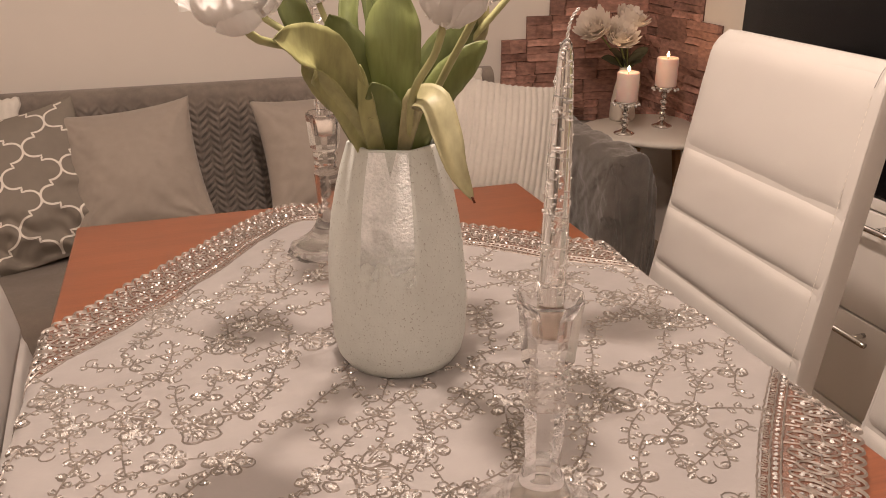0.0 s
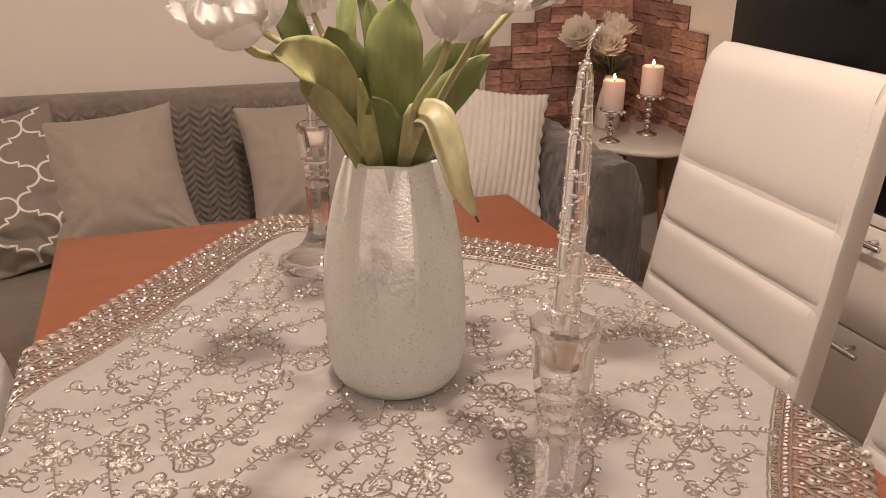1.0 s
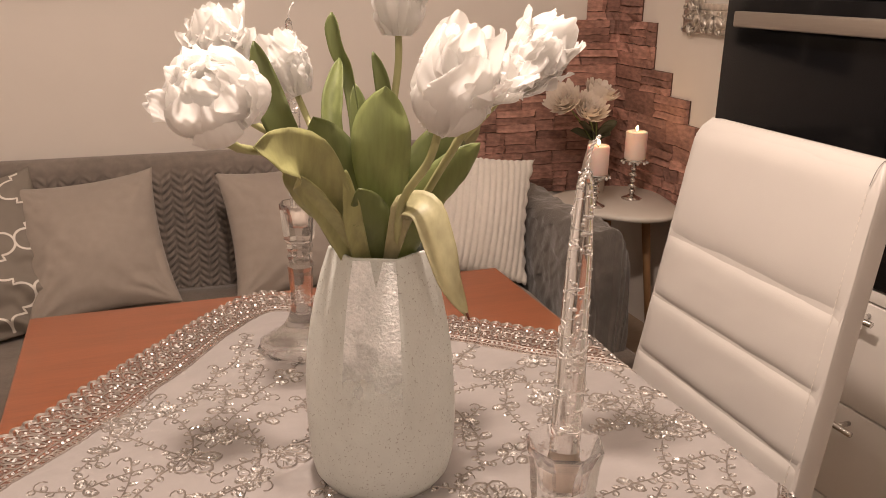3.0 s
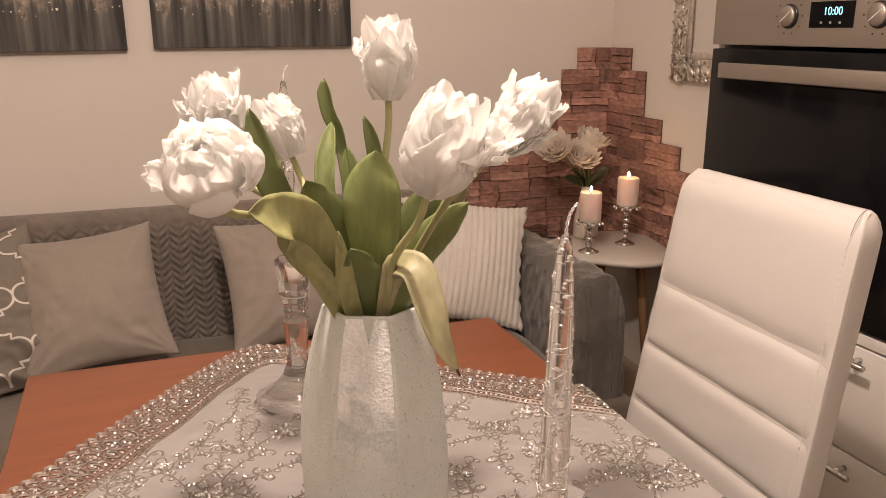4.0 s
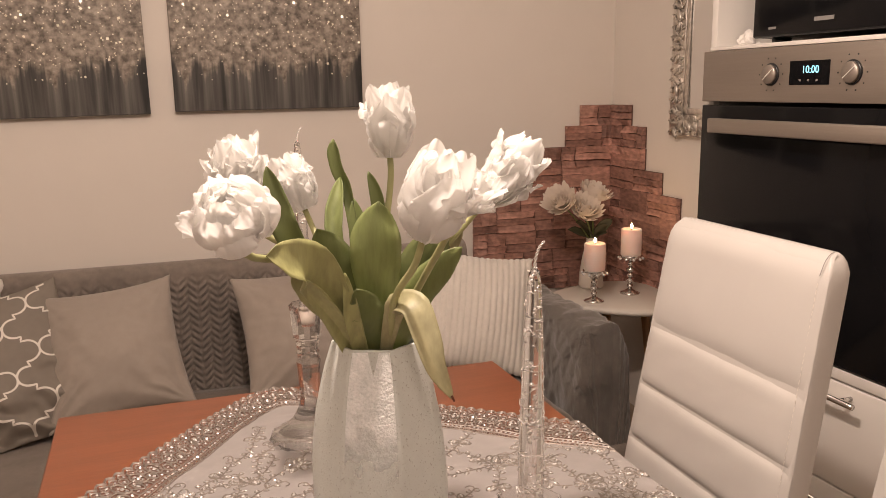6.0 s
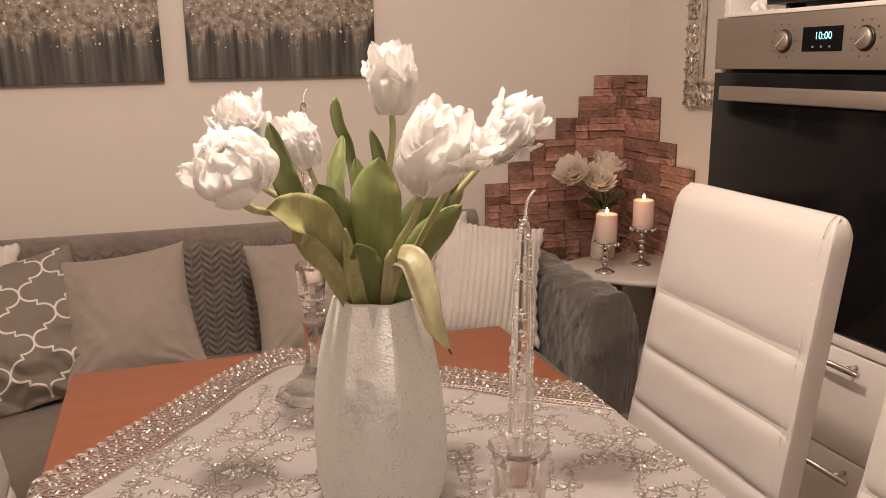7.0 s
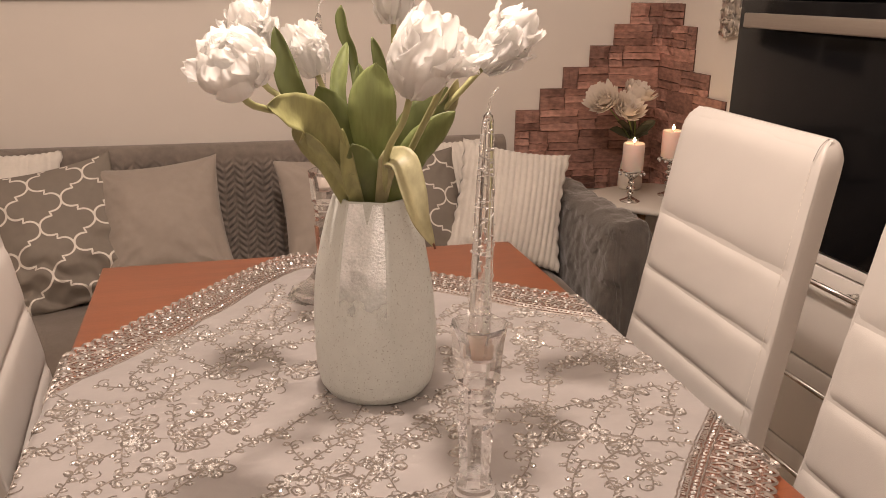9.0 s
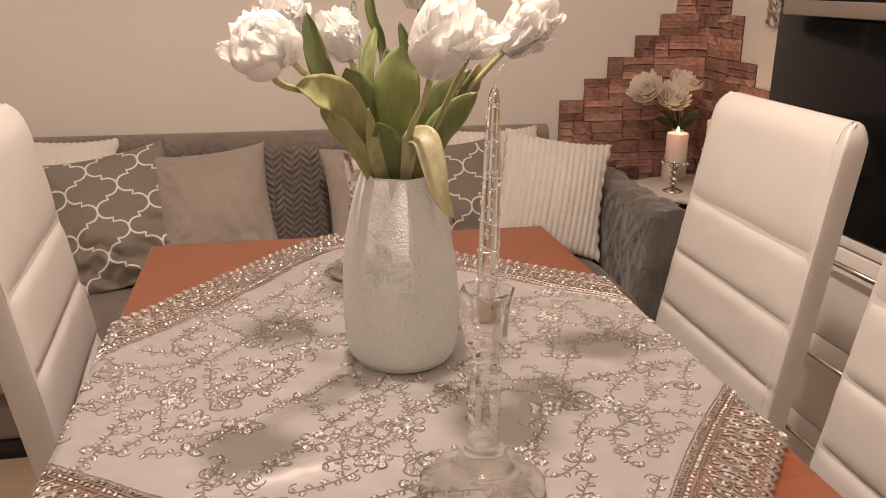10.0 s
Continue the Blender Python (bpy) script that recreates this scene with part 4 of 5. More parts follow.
def chevron_point(u, v):
    x = -1.95 + u * 2.62
    s = v * 0.66 - 0.05
    if s < 0.385:
        y, z = 3.752, 0.305 + s
    else:
        t = min(1, (s - 0.385) / 0.075)
        y, z = 3.752 + 0.05 * (1 - math.cos(t * math.pi / 2)) + max(0, s - 0.46), 0.74 + 0.0 * t
        z = 0.690 + 0.040 * math.sin(t * math.pi / 2) - 0.3 * max(0, s - 0.46)
        y = 3.752 + 0.05 * (1 - math.cos(t * math.pi / 2)) + max(0, s - 0.46)
    col = (x / 0.062) % 1.0
    zig = abs(2 * col - 1) * 0.028
    ph = ((s + zig) / 0.0235) % 1.0
    ridge = 0.014 * (0.5 - 0.5 * math.cos(2 * math.pi * ph)) ** 0.6 * min(1, max(0.0, (0.385 - s) / 0.03))
    gap = min(1, min(abs(col), abs(col - 0.5), abs(col - 1)) / 0.13)
    lift = ridge * gap
    sag = 0.006 * fbm(x * 3, s * 5)
    return Vector((x, y - lift - sag * 0.6 - 0.009, z + 0.004 + (lift * 0.6 if s > 0.385 else 0)))


part("back_throw", sheet(chevron_point, 680, 160), "chevron", sofa, "dark grey throw with chevron relief")


# ---- cushions ----
def cushion_surface(w, h, d, seed, side, ribs=0.0, gather=0.0):
    r = random.Random(seed)
    o = r.uniform(0, 50)

    def fn(u, v):
        p, q = 2 * u - 1, 2 * v - 1
        bow = 0.085
        x = w / 2 * (p - 0.035 * p * q) * (1 - bow * (1 - q * q) + 0.012 * abs(p * q) ** 6)
        z = h / 2 * q * (1 - bow * (1 - p * p) + 0.012 * abs(p * q) ** 6)
        fat = ((1 - abs(p) ** 2.4) * (1 - abs(q) ** 2.4)) ** 0.62
        wr = 0.14 * fbm(p * 1.0 + o, q * 1.0 + o) + 0.10 * fbm(p * 2.2 + o, q * 4 + o) * abs(p) + 0.11 * math.sin(9 * q + 5 * p + 3 * fbm(p * 2, q * 2 + o)) * max(0, abs(p) - 0.35)
        y = d / 2 * fat * (1 + wr) + 0.0015
        if gather:
            low = max(0.0, -q + 0.15) ** 1.2
            y += gather * low * fat ** 0.4 * math.sin(15 * q + 5.5 * p + 5 * fbm(p * 1.4 + o, q * 1.6 + o)) * (0.55 + 0.45 * abs(p))
        if not ribs:
            # creases that run out from the corners
            for cp in (-1, 1):
                for cq in (-1, 1):
                    away = math.hypot(p - cp, q - cq)
                    turn_ = math.atan2(q - cq, p - cp)
                    y += (0.010 if cq < 0 else 0.004) * math.sin(turn_ * 15 + 2.2 * fbm(p * 2 + o, q * 2) + o) * math.exp(-1.9 * away) * min(1, away * 3) * fat ** 0.5
        if ribs:
            x += 0.0035 * math.sin(q * 26 + o) * abs(p) ** 8
            z += 0.0045 * abs(math.sin(x * math.pi / 0.0195)) * q ** 8 * (1 if q > 0 else -1)
            y += ribs * abs(math.sin(x * math.pi / 0.0195)) ** 0.8 * (fat ** 0.3 if fat > 0 else 0)
        return Vector((x, y * side, z))

    return fn


def cushion(where, turn, tilt, spin, w, h, d, mat, label, seed, ribs=0.0, res=60, group="", gather=0.0):
    ob = thing("cushion", where, label, "cushion", group or "cushions on the sofa")
    ob.matrix_basis = pose(*where) @ pose(0, 0, 0, 0, 0, turn) @ pose(0, 0, 0, tilt, 0, 0) @ pose(0, 0, 0, 0, spin, 0)
    nu = 150 if ribs else res
    bm = sheet(cushion_surface(w, h, d, seed, -1, ribs, gather), nu, res)
    sheet(cushion_surface(w, h, d, seed + 1, 1, ribs), nu, res, bm=bm)
    bmesh.ops.remove_doubles(bm, verts=bm.verts, dist=0.0035 if not ribs else 0.0032)
    part("cover", bm, mat, ob)
    return ob


def trellis_lines(w, h, d, seed, pitch=0.075, gather=0.0):
    """White quatrefoil outlines that follow the front of the cushion."""
    fn = cushion_surface(w, h, d, seed, -1, 0.0, gather)
    bm = bmesh.new()
    first = [(0.62 + 0.38 * math.cos(radians(t)), 0.40 * math.sin(radians(t))) for t in range(0, 82, 9)]
    first += [(0.60, 0.405), (0.475, 0.405), (0.50, 0.50)]
    run = first + [(1 - x, 1 - y) for x, y in reversed(first[:-1])]
    half = 0.0031
    for i in range(-4, 5, 2):
        for j in range(-4, 5, 2):
            for sx, sz in ((1, 1), (-1, 1), (-1, -1), (1, -1)):
                line = [((i + sx * x) * pitch * 1.06, (j + sz * y) * pitch * 1.0) for x, y in run]
                n = len(line)
                quad = []
                for k in range(n):
                    (x0, z0), (x, z), (x1, z1) = line[max(0, k - 1)], line[k], line[min(n - 1, k + 1)]
                    dl = math.hypot(x1 - x0, z1 - z0) or 1
                    nx, nz = -(z1 - z0) / dl * half, (x1 - x0) / dl * half
                    quad.append(((x + nx, z + nz), (x - nx, z - nz)))
                for k in range(n - 1):
                    four = (*quad[k], quad[k + 1][1], quad[k + 1][0])
                    uv = [(0.5 + p / w + 0.06, 0.5 + q / h + 0.04) for p, q in four]
                    if all(0.015 < p < 0.985 and 0.015 < q < 0.985 for p, q in uv):
                        bm.faces.new([bm.verts.new(fn(*p) + Vector((0, -0.0019, 0))) for p in uv])
    bmesh.ops.remove_doubles(bm, verts=bm.verts, dist=0.0002)
    return bm


p1 = cushion((-0.768, 3.461, 0.534), 6, -33, -11, 0.385, 0.45, 0.15, "trellis", "grey cushion with white trellis print leaning on the sofa", 11, gather=0.030, res=90)
part("trellis_print", trellis_lines(0.385, 0.45, 0.15, 11, gather=0.030), "print", p1, "white quatrefoil lattice", smooth=False)
p2 = cushion((-0.492, 3.455, 0.560), -4, -33, -7, 0.365, 0.385, 0.15, "greycushion", "plain light grey cotton cushion leaning on the sofa", 21, res=80)
part("tag", box(-0.186, -0.176, -0.006, 0.006, 0.075, 0.11, 0.001), "blackplastic", p2, "small black sewn label")
p3 = cushion((0.035, 3.470, 0.558), 3, -33, -3, 0.38, 0.385, 0.15, "greycushion", "plain light grey cotton cushion leaning on the sofa", 31)
p4 = cushion((0.285, 3.535, 0.545), 8, -28, -2, 0.36, 0.38, 0.13, "trellis", "grey cushion with white trellis print beside the ribbed cushion", 41)
part("trellis_print", trellis_lines(0.36, 0.38, 0.13, 41), "print", p4, "white quatrefoil lattice", smooth=False)
p5 = cushion((0.590, 3.470, 0.555), -12, -26, 9, 0.37, 0.39, 0.14, "whitefur", "white plush cushion with soft vertical ribs", 51, ribs=0.009, res=44)
p6 = cushion((0.435, 3.640, 0.562), 4, -14, 0, 0.36, 0.37, 0.12, "whitefur", "white plush cushion behind the trellis cushion", 61, ribs=0.005, res=40)
p7 = cushion((-0.965, 3.600, 0.575), 6, -20, 3, 0.37, 0.37, 0.12, "whitefur", "white plush cushion behind the trellis cushion", 71, ribs=0.005, res=40)

# ---- corner side table with candles ----
side = thing("side_table", (1.185, 3.60, 0), "small white side table with rounded top and wooden legs", "side table")


def tri_round(a, z):
    return 1 + 0.10 * math.cos(3 * (a - radians(45)))


part("top", lathe([(0.001, 0.498), (0.205, 0.498), (0.215, 0.503), (0.218, 0.51), (0.215, 0.517), (0.205, 0.522), (0.001, 0.522)], 60, shape=tri_round), "sidewhite", side)
for a in (225, 345, 105):
    ca, sa = math.cos(radians(a)), math.sin(radians(a))
    part("leg", tube([(0.11 * ca, 0.11 * sa, 0.498), (0.165 * ca, 0.165 * sa, 0.0)], lambda s: 0.016 - 0.005 * s, 12), "beech", side, "tapered beech leg")


def pillar_candle(x, y, stand):
    h = thing("candle_holder", (x, y, 0.522), "small crystal pedestal candle holder on the side table", "candle holder", "crystal candle holders")
    part("foot", lathe([(0.001, 0), (0.035, 0), (0.036, 0.004), (0.02, 0.010), (0.008, 0.018)], 20), "chrome", h)
    z = 0.018
    k = 0
    while z + 0.02 < stand - 0.02:
        r = 0.011 if k % 2 == 0 else 0.015
        part("ball", lathe([(0.005, z), (r, z + 0.007), (r, z + 0.013), (0.005, z + 0.02)], 12), "chrome", h)
        z += 0.0202
        k += 1
    part("cup", lathe([(0.008, z), (0.028, stand - 0.012), (0.041, stand - 0.004), (0.041, stand), (0.001, stand)], 20), "chrome", h)
    for k in range(10):
        a = 2 * math.pi * k / 10
        bm = bmesh.new()
        bmesh.ops.create_icosphere(bm, subdivisions=1, radius=0.006, matrix=Matrix.Translation((0.043 * math.cos(a), 0.043 * math.sin(a), stand - 0.01)))
        part("crystal_drop", bm, "bead", h)
    c = thing("pillar_candle", (x, y, 0.522 + stand + 0.001), "lit pale pink pillar candle on a crystal holder", "candle", "lit pillar candles")
    ch = 0.096
    part("wax", lathe([(0.001, 0), (0.036, 0), (0.037, 0.003), (0.037, ch - 0.004), (0.034, ch), (0.026, ch - 0.004), (0.001, ch - 0.006)], 28), "candle", c)
    part("wick", tube([(0, 0, ch - 0.007), (0, 0, ch + 0.006)], 0.0012, 6), "blackplastic", c)
    part("flame", lathe([(0.001, ch + 0.001), (0.0050, ch + 0.006), (0.0055, ch + 0.010), (0.0034, ch + 0.016), (0.0006, ch + 0.021)], 12), "flame", c, "small flickering flame")
    light = bpy.data.lights.new("candle_light", "POINT")
    light.energy, light.color, light.shadow_soft_size = 0.16, (1.0, 0.62, 0.32), 0.012
    new("candle_light", light).location = (x, y, 0.522 + stand + ch + 0.045)


pillar_candle(1.070, 3.548, 0.112)
pillar_candle(1.248, 3.600, 0.142)

mum_vase = thing("bud_vase", (1.165, 3.735, 0.522), "cream ceramic bottle vase with pale chrysanthemums", "vase")
part("body", lathe([(0.001, 0), (0.040, 0), (0.046, 0.01), (0.044, 0.06), (0.034, 0.12), (0.022, 0.17), (0.020, 0.19), (0.016, 0.19), (0.014, 0.16), (0.001, 0.15)], 28), "ceramic", mum_vase)


def mum(center, axis, r, foot, seed):
    ob = thing("chrysanthemum", foot, "cream white chrysanthemum in the bottle vase", "flower", "chrysanthemums in the bottle vase")
    center, foot = Vector(center), Vector(foot)
    part("stem", tube([p - foot for p in curve_points([foot, (foot + center) / 2 + Vector((0, 0, 0.01)), center], 8)], 0.003, 6), "leaf", ob)
    turn = Vector(axis).to_track_quat("Z", "Y").to_matrix().to_4x4()
    rr = random.Random(seed)
    bm = bmesh.new()
    for ring, (cnt, tilt, ln) in enumerate(((22, 92, 1.0), (20, 74, 0.97), (18, 57, 0.92), (14, 40, 0.84), (10, 22, 0.74), (6, 8, 0.66))):
        for k in range(cnt):
            a = 2 * math.pi * (k + 0.5 * ring) / cnt + rr.uniform(-0.1, 0.1)
            tl = radians(tilt + rr.uniform(-7, 7))
            L = r * ln * rr.uniform(0.9, 1.08)

            def fn(u, v, a=a, tl=tl, L=L):
                q = 2 * u - 1
                w = L * 0.165 * math.sin(math.pi * min(1, v * 0.85 + 0.12)) ** 0.6
                t2 = tl * (1 - 0.45 * v)
                p = Vector((L * v * math.sin(t2), q * w, L * v * math.cos(t2) * 0.9 + 0.25 * w * q * q))
                return Matrix.Translation(center - foot) @ turn @ Matrix.Rotation(a, 4, "Z") @ p

            sheet(fn, 2, 5, bm=bm)
    part("flower_head", bm, "creampetal", ob, "many narrow cream petals")
    return ob


VM = (1.165, 3.735, 0.690)
m1 = mum((1.028, 3.715, 0.848), (-0.6, -0.5, 0.6), 0.084, VM, 1)
m2 = mum((1.160, 3.735, 0.858), (0.25, -0.35, 0.9), 0.080, (VM[0] + 0.006, VM[1], VM[2]), 2)
m3 = mum((1.105, 3.690, 0.814), (-0.1, -0.65, 0.75), 0.084, (VM[0], VM[1] - 0.006, VM[2]), 3)
o = m1.matrix_basis.translation
for k, (dx, dy, dz) in enumerate(((-0.08, -0.02, 0.09), (-0.05, -0.05, 0.07), (0.05, -0.03, 0.07), (-0.10, 0.0, 0.06), (0.02, -0.07, 0.05), (0.085, 0.0, 0.085), (-0.02, 0.02, 0.11))):
    part("leaf", leaf_body([(0, 0, 0.02), (dx * 0.5, dy * 0.5, dz * 0.7), (dx, dy, dz)], 0.036, (0, -0.7, 0.7), 0.2, 8), "darkleaf", m1)

# ---- mirror on the side wall ----
mirror = thing("wall_mirror", (XR - 0.001, 3.24, 1.09), "mirror in an ornate antique silver frame on the wall", "mirror")
MW, MH, FW = 0.345, 0.95, 0.075
part("glass", box(-0.012, -0.008, -MW + FW - 0.01, MW - FW + 0.01, FW - 0.01, MH - FW + 0.01), "mirror", mirror, smooth=False)
part("backing", box(-0.007, 0, -MW + 0.01, MW - 0.01, 0.01, MH - 0.01), "blackplastic", mirror)
IW = MW - FW
for y0, y1, z0, z1 in ((IW - 0.020, IW, FW, MH - FW), (-IW, -IW + 0.020, FW, MH - FW), (-IW + 0.020, IW - 0.020, FW, FW + 0.020), (-IW + 0.020, IW - 0.020, MH - FW - 0.020, MH - FW)):
    part("inner_moulding", box(-0.019, -0.0125, y0, y1, z0, z1, 0.002), "ornate", mirror, "plain inner moulding")
rr = random.Random(9)
for name, y0, y1, z0, z1 in (("frame_left", MW - FW, MW, 0, MH), ("frame_right", -MW, -MW + FW, 0, MH), ("frame_bottom", -MW + FW, MW - FW, 0, FW), ("frame_top", -MW + FW, MW - FW, MH - FW, MH)):
    bm = box(-0.022, -0.0075, y0, y1, z0, z1, 0.004)
    vert = (z1 - z0) > (y1 - y0)
    n = int(max(z1 - z0, y1 - y0) / 0.036)
    for k in range(n + 1):
        s = k / max(1, n)
        for off, rad in ((0.5, 0.017), (0.16, 0.009), (0.86, 0.007)):
            yy, zz = (y0 + off * (y1 - y0), z0 + 0.012 + s * (z1 - z0 - 0.024)) if vert else (y0 + s * (y1 - y0), z0 + off * (z1 - z0))
            r0 = rad * rr.uniform(0.8, 1.2)
            bmesh.ops.create_icosphere(bm, subdivisions=2, radius=r0, matrix=Matrix.Translation((-0.024, yy + rr.uniform(-0.004, 0.004), zz + rr.uniform(-0.004, 0.004))) @ Matrix.Rotation(rr.uniform(0, 3.1), 4, "X") @ Matrix.Diagonal((0.5, 0.6, 1.35, 1)))
            a = rr.uniform(0, 6)
            sw = [(-0.027, yy + r0 * 1.25 * math.cos(a + t * 0.6) * (1 - t * 0.08), zz + r0 * 1.25 * math.sin(a + t * 0.6) * (1 - t * 0.08)) for t in range(8)]
            tube(sw, 0.0030, 5, bm)
    part(name, bm, "ornate", mirror)

# ---- tall kitchen cabinet with oven ----
FX, KY0, KY1 = 0.872, 2.08, 2.735
cab = thing("tall_oven_cabinet", (0, 0, 0), "tall white kitchen cabinet housing oven and microwave", "cabinet")
KX0 = FX + 0.02
part("side_panel", box(KX0, XR - 0.004, KY1 - 0.02, KY1, 0.08, 2.2, 0.001), "cabinet", cab)
part("side_panel", box(KX0, XR - 0.004, KY0, KY0 + 0.02, 0.08, 2.2, 0.001), "cabinet", cab)
part("shelf", box(KX0 - 0.018, XR - 0.004, KY0 + 0.021, KY1 - 0.021, 1.3395, 1.348, 0.001), "cabinet", cab)
part("shelf", box(KX0, XR - 0.03, KY0 + 0.021, KY1 - 0.021, 0.69, 0.712, 0.001), "cabinet", cab)
part("shelf", box(KX0, XR - 0.004, KY0 + 0.021, KY1 - 0.021, 1.76, 1.78, 0.001), "cabinet", cab)
part("back_panel", box(XR - 0.02, XR - 0.006, KY0 + 0.021, KY1 - 0.021, 1.349, 2.2), "cabinet", cab)
part("plinth", box(KX0 + 0.05, XR - 0.004, KY0, KY1, 0, 0.079), "cabinet", cab)
part("front_rail", box(FX + 0.001, KX0 - 0.001, KY0 + 0.002, KY1 - 0.002, 0.694, 0.717, 0.0015), "cabinet", cab)
part("upper_door", box(FX, KX0 - 0.002, KY0 + 0.002, KY1 - 0.002, 1.782, 2.196, 0.002), "cabinet", cab)
for z0, z1, hz in ((0.478, 0.690, 0.668), (0.268, 0.474, 0.446), (0.085, 0.264, 0.24)):
    d = part("drawer_front", box(FX, KX0 - 0.002, KY0 + 0.002, KY1 - 0.002, z0, z1, 0.002), "cabinet", cab)
    part("handle", tube([(FX - 0.032, 2.20, hz), (FX - 0.032, 2.56, hz)], 0.006, 12), "chrome", d, "round steel bar handle")
    for hy in (2.235, 2.525):
        part("handle_post", tube([(FX - 0.032, hy, hz), (FX + 0.001, hy, hz)], 0.005, 10), "chrome", d)

OY0, OY1 = KY0 + 0.012, KY1 - 0.008
oven = thing("built_in_oven", (0, 0, 0), "built-in stainless steel oven with black glass door", "oven")
part("body", box(KX0 + 0.001, XR - 0.06, OY0 + 0.03, OY1 - 0.03, 0.722, 1.335), "blackplastic", oven)
panel = part("control_panel", box(FX - 0.004, KX0 - 0.001, OY0, OY1, 1.226, 1.338, 0.0015), "steel", oven, "brushed steel control panel")
door = part("door", box(FX - 0.004, KX0 - 0.001, OY0 + 0.001, OY1 - 0.001, 0.722, 1.218, 0.003), "blackglass", oven, "black glass oven door")
part("handle", box(FX - 0.045, FX - 0.028, OY0 + 0.075, OY1 - 0.075, 1.158, 1.190, 0.003), "steel", door, "flat steel bar handle")
for hy in (OY0 + 0.10, OY1 - 0.12):
    part("handle_post", box(FX - 0.028, FX - 0.0035, hy, hy + 0.02, 1.166, 1.184), "steel", door)
YC, ZC = 2.397, 1.283
for ky in (YC + 0.106, YC - 0.106):
    def knob(r0, r1, x0, x1):
        bm = lathe([(0.001, 0), (r0, 0), (r1, x0 - x1 - 0.002), (r1 - 0.0015, x0 - x1), (0.001, x0 - x1)], 28)
        bmesh.ops.transform(bm, matrix=Matrix.Translation((x0, ky, ZC)) @ Matrix.Rotation(radians(-90), 4, "Y"), verts=bm.verts)
        return bm
    part("knob_ring", knob(0.0235, 0.0235, FX - 0.004, FX - 0.008), "blackplastic", panel)
    k = part("knob", knob(0.0202, 0.0198, FX - 0.008, FX - 0.0135), "steel", panel)
    bm = box(-0.0008, 0.0008, -0.0009, 0.0009, -0.017, 0.017)
    bmesh.ops.transform(bm, matrix=Matrix.Translation((FX - 0.0140, ky, ZC)) @ Matrix.Rotation(radians(52), 4, "X"), verts=bm.verts)
    part("pointer", bm, "cabinet", k, "pale pointer line", False)
    for t in range(10):
        a = radians(36 * t)
        part("mark", box(FX - 0.0046, FX - 0.0041, ky + 0.034 * math.cos(a) - 0.0014, ky + 0.034 * math.cos(a) + 0.0014, ZC + 0.034 * math.sin(a) - 0.0014, ZC + 0.034 * math.sin(a) + 0.0014), "blackplastic", panel, smooth=False)
disp = part("display", box(FX - 0.0055, FX - 0.0041, YC - 0.052, YC + 0.052, ZC - 0.022, ZC + 0.025), "blackglass", panel, smooth=False)


def words(text, size, where, mat, parent, name="digits"):
    cu = bpy.data.curves.new("text", "FONT")
    cu.body, cu.size, cu.align_x, cu.extrude = text, size, "CENTER", 0.0003
    tmp = bpy.data.objects.new("text", cu)
    scene.collection.objects.link(tmp)
    dg = bpy.context.evaluated_depsgraph_get()
    me = bpy.data.meshes.new_from_object(tmp.evaluated_get(dg))
    bpy.data.objects.remove(tmp)
    me.transform(pose(*where, 90, 0, -90))
    me.materials.clear()
    me.materials.append(M[mat])
    ob = new(name, me)
    ob.parent = parent
    return tagged(ob, "")


words("10:00", 0.0205, (FX - 0.0062, YC - 0.004, ZC + 0.001), "led", disp)
for k in (-1, 0, 1):
    part("icon", box(FX - 0.0062, FX - 0.0056, YC + k * 0.022 - 0.0025, YC + k * 0.022 + 0.0025, ZC - 0.015, ZC - 0.011), "label", disp, smooth=False)

micro = thing("microwave_oven", (0, 0, 1.348), "black microwave oven standing in the cabinet niche", "microwave")
MY0, MY1 = KY0 + 0.05, 2.594
part("body", box(FX + 0.035, XR - 0.1, MY0, MY1, 0.012, 0.29, 0.006), "blackplastic", micro)
mdoor = part("door", box(FX + 0.018, FX + 0.0345, MY0, MY1, 0.012, 0.29, 0.005), "blackglass", micro)
for fy in (MY0 + 0.03, MY1 - 0.05):
    part("foot", box(FX + 0.05, FX + 0.08, fy, fy + 0.025, 0, 0.012), "blackplastic", micro)
for k, (y, w) in enumerate(((2.392, 0.05),)):
    part("brand_bar", box(FX + 0.0172, FX + 0.0179, y - w / 2, y + w / 2, 0.036, 0.044), "label", mdoor, "pale lettering bar", False)
part("mark_bar", box(FX + 0.0172, FX + 0.0179, 2.522, 2.544, 0.028, 0.033), "label", mdoor, "small pale lettering bar", False)
part("cable", tube(curve_points([(FX + 0.10, MY1 + 0.002, 0.10), (FX + 0.06, MY1 + 0.02, 0.08), (FX + 0.05, MY1 + 0.015, 0.04), (FX + 0.09, MY1 + 0.004, 0.03)], 14), 0.002, 6), "blackplastic", micro, "thin black cable")
tissue = thing("tissue", (FX + 0.06, 2.648, 1.3485), "crumpled white paper tissue on the shelf", "tissue")
bm = bmesh.new()
bmesh.ops.create_icosphere(bm, subdivisions=4, radius=0.022, matrix=Matrix.Translation((0, 0, 0.010)))
for v in bm.verts:
    f = 1 + 0.55 * fbm(v.co.x * 40, v.co.y * 40, v.co.z * 40)
    v.co = Vector((v.co.x * f, v.co.y * f * 1.2, max(0, v.co.z * f * 0.9)))
part("paper", bm, "white", tissue, smooth=False)


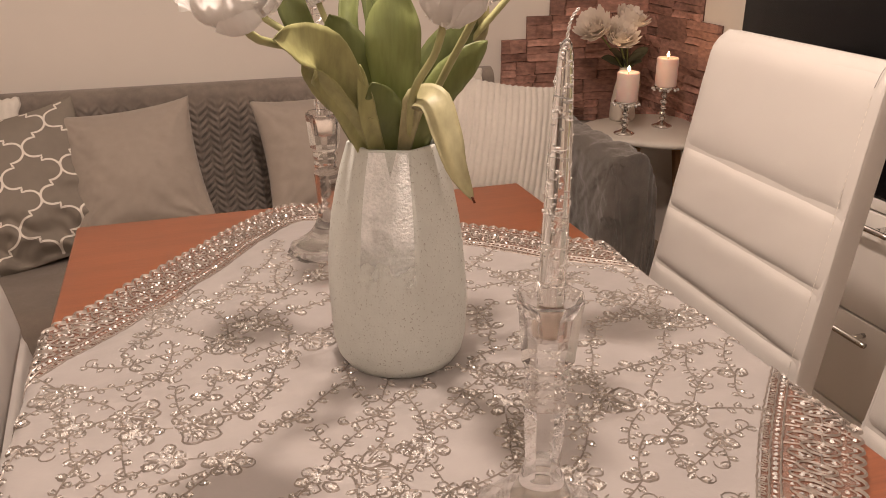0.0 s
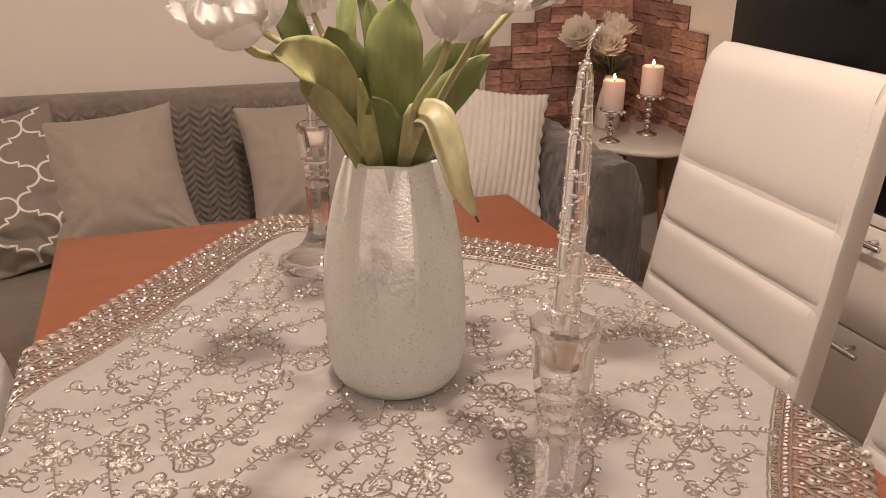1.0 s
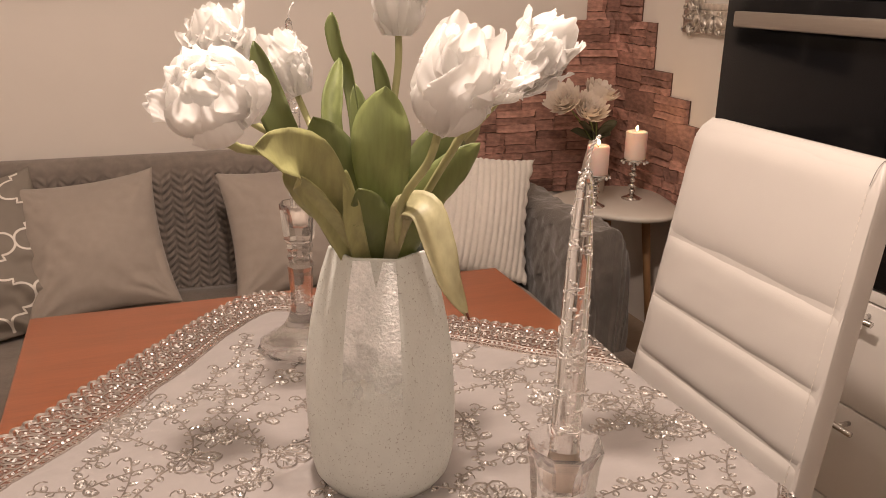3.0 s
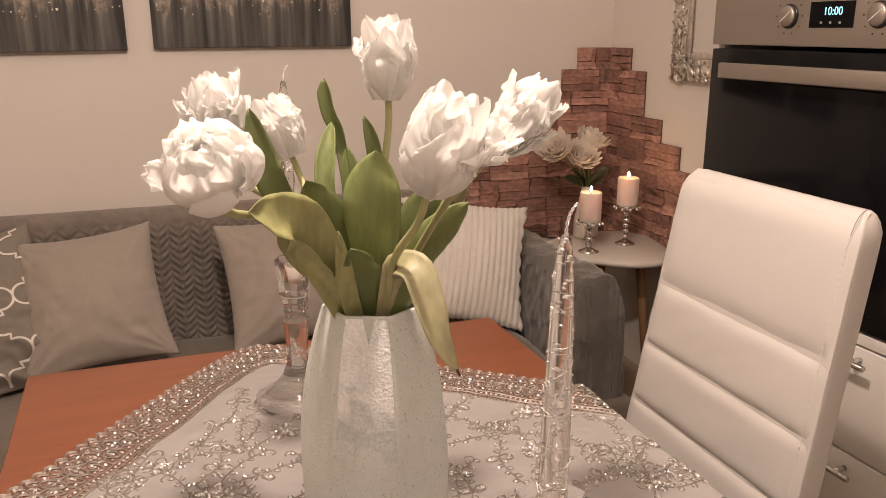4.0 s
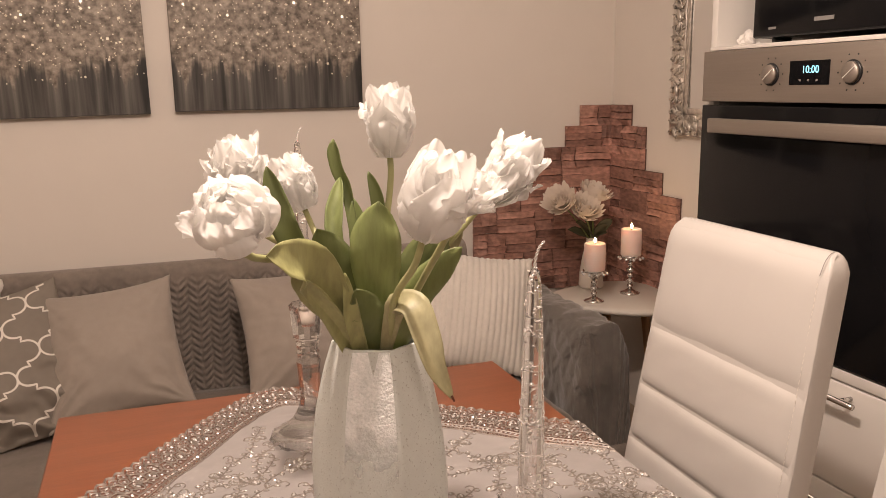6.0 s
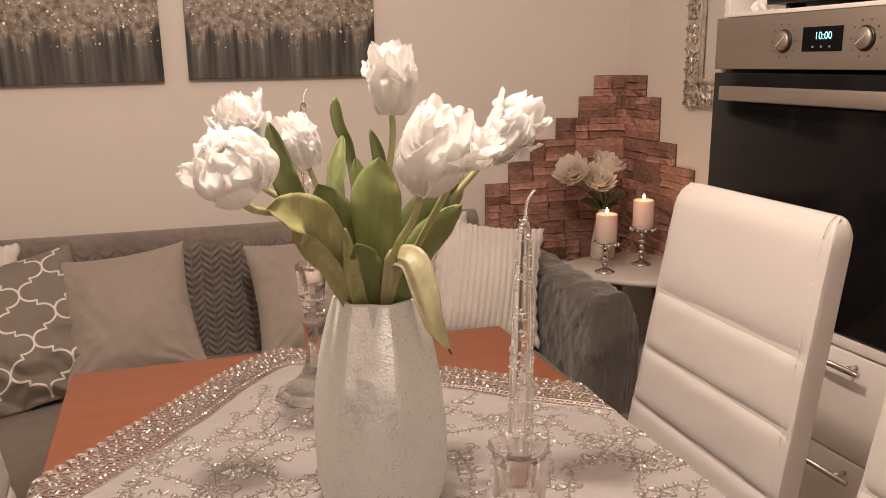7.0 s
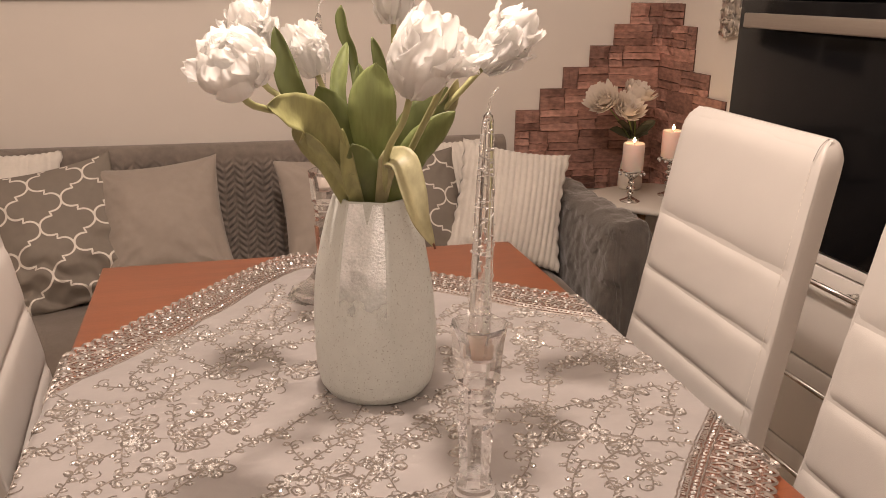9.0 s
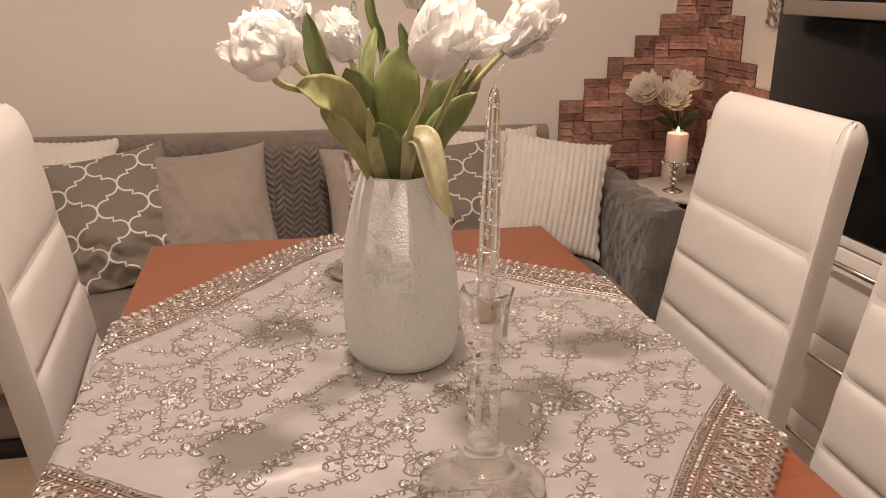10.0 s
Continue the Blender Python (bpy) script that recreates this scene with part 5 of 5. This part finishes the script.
# ---- paintings ----
def painting(x0, x1, z0, z1, seed, tilt):
    ob = thing("canvas_painting", ((x0 + x1) / 2, YB - 0.002, z0), "abstract dark canvas with dripping silver glitter", "painting", "canvas paintings")
    ob.matrix_basis = ob.matrix_basis @ pose(0, 0, 0, 0, tilt, 0)
    w, h = (x1 - x0) / 2, z1 - z0
    part("canvas", box(-w, w, -0.03, 0, 0, h, 0.003), "canvas", ob)
    r = random.Random(seed)
    me_v, me_f = [], []
    for _ in range(1500):
        x, z = r.uniform(-w * 0.98, w * 0.98), 0.10 + (h - 0.12) * r.random() ** 0.8
        if z < 0.16 and r.random() < 0.6:
            continue
        s = r.uniform(0.0012, 0.0030) + (0.003 if r.random() < 0.12 else 0)
        b = len(me_v)
        t, dy = r.uniform(0, 6), r.uniform(-0.5, 0.5) * s
        for k in range(4):
            a = t + k * math.pi / 2
            me_v.append((x + s * math.cos(a), -0.0312 + dy * math.cos(a) - 0.0008 - 0.4 * s, z + s * math.sin(a)))
        me_v.append((x, -0.0302, z))
        me_f += [(b, b + 1, b + 2, b + 3)] + [(b + k, b + (k + 1) % 4, b + 4) for k in range(4)]
    me = bpy.data.meshes.new("glitter")
    me.from_pydata(me_v, [], me_f)
    me.materials.append(M["glitter"])
    g = new("glitter", me)
    g.parent = ob
    tagged(g, "sparkling glitter flakes", kind="stuff")
    return ob


painting(-0.985, -0.345, 1.188, 2.08, 1, -0.9)
painting(-0.268, 0.366, 1.200, 2.10, 2, -0.4)

# ---- lamp over the table (out of view) ----
pend = thing("ceiling_lamp", (-0.225, 1.94, 2.5), "plain ceiling lamp over the dining table", "lamp")
part("rod", tube([(0, 0, 0), (0, 0, -0.33)], 0.006, 8), "chrome", pend)
part("canopy", lathe([(0.05, -0.02), (0.05, 0)], 20), "chrome", pend)
part("socket", lathe([(0.02, -0.40), (0.02, -0.335), (0.008, -0.325)], 16), "chrome", pend)

# ---- stone brick panels in the corner ----
COURSE = 0.0808
LEFT_END = {1.192: 1.248, 1.112: 1.184, 1.031: 1.087, 0.950: 0.980, 0.869: 0.889, 0.788: 0.792}
brick_set = random.Random(4)
corner = thing("brick_panel", (0, 0, 0), "reddish brown stone-look brick panels stepped up the corner", "wall panel", kind="structure")


def brick_mesh(length, height, depth, seed):
    r = random.Random(seed)
    lean = r.uniform(-0.7, 0.7)
    bm = box(0, length, -depth, 0, 0, height)
    bmesh.ops.subdivide_edges(bm, edges=[e for e in bm.edges if abs(e.verts[0].co.x - e.verts[1].co.x) > 0.5 * length], cuts=2)
    for v in bm.verts:
        if v.co.y < -0.5 * depth:
            v.co.y += r.uniform(-0.5, 0.45) * depth + lean * (v.co.z / height - 0.5) * depth
            v.co.z += r.uniform(-0.003, 0.003)
            v.co.x += r.uniform(-0.003, 0.003)
    bmesh.ops.recalc_face_normals(bm, faces=bm.faces)
    me = bpy.data.meshes.new("brick")
    bm.to_mesh(me)
    bm.free()
    me.materials.append(M["brick"])
    return me


bank = {}


def lay(run, z, height, place):
    """Bricks along a run of that length."""
    s = 0.0
    while s < run - 0.004:
        ln = brick_set.choice((0.06, 0.08, 0.10, 0.13, 0.16, 0.19))
        if run - s - ln < 0.035:
            ln = run - s
        rows = brick_set.choice((1, 2, 2, 2, 3, 3))
        cut = [0.0, 1.0] if rows == 1 else ([0.0, brick_set.choice((0.38, 0.5, 0.62)), 1.0] if rows == 2 else [0.0, 0.33, 0.66, 1.0])
        for c0, c1 in zip(cut, cut[1:]):
            key = (round(ln, 3), round((c1 - c0) * height, 4), brick_set.randrange(3))
            if key not in bank:
                bank[key] = brick_mesh(ln - 0.0042, (c1 - c0) * height - 0.0020, 0.0135, len(bank))
            b = new("brick", bank[key])
            b.parent = corner
            b.matrix_basis = place(s, z + c0 * height)
        s += ln


tops = [1.192, 1.112, 1.031, 0.950, 0.869, 0.788, 0.707, 0.626, 0.545]
for k, top in enumerate(tops):
    x0 = LEFT_END.get(top, 0.792)
    z0 = top - COURSE
    y_end = (3.852, 3.752, 3.750, 3.636, 3.520, 3.40, 3.33, 3.33, 3.33)[k]
    part("joint", box(x0 + 0.002, XR - 0.0125, YB - 0.004, YB - 0.0005, z0 + 0.001, top - 0.001), "joint", corner, smooth=False)
    part("joint", box(XR - 0.004, XR - 0.0005, y_end + 0.002, YB - 0.001, z0 + 0.001, top - 0.001), "joint", corner, smooth=False)
    lay(XR - 0.012 - x0, z0, COURSE, lambda s, z, x0=x0: pose(x0 + s, YB - 0.0035, z))
    lay(YB - y_end - 0.002, z0, COURSE, lambda s, z: pose(XR - 0.0035, YB - 0.002 - s, z, 0, 0, -90))
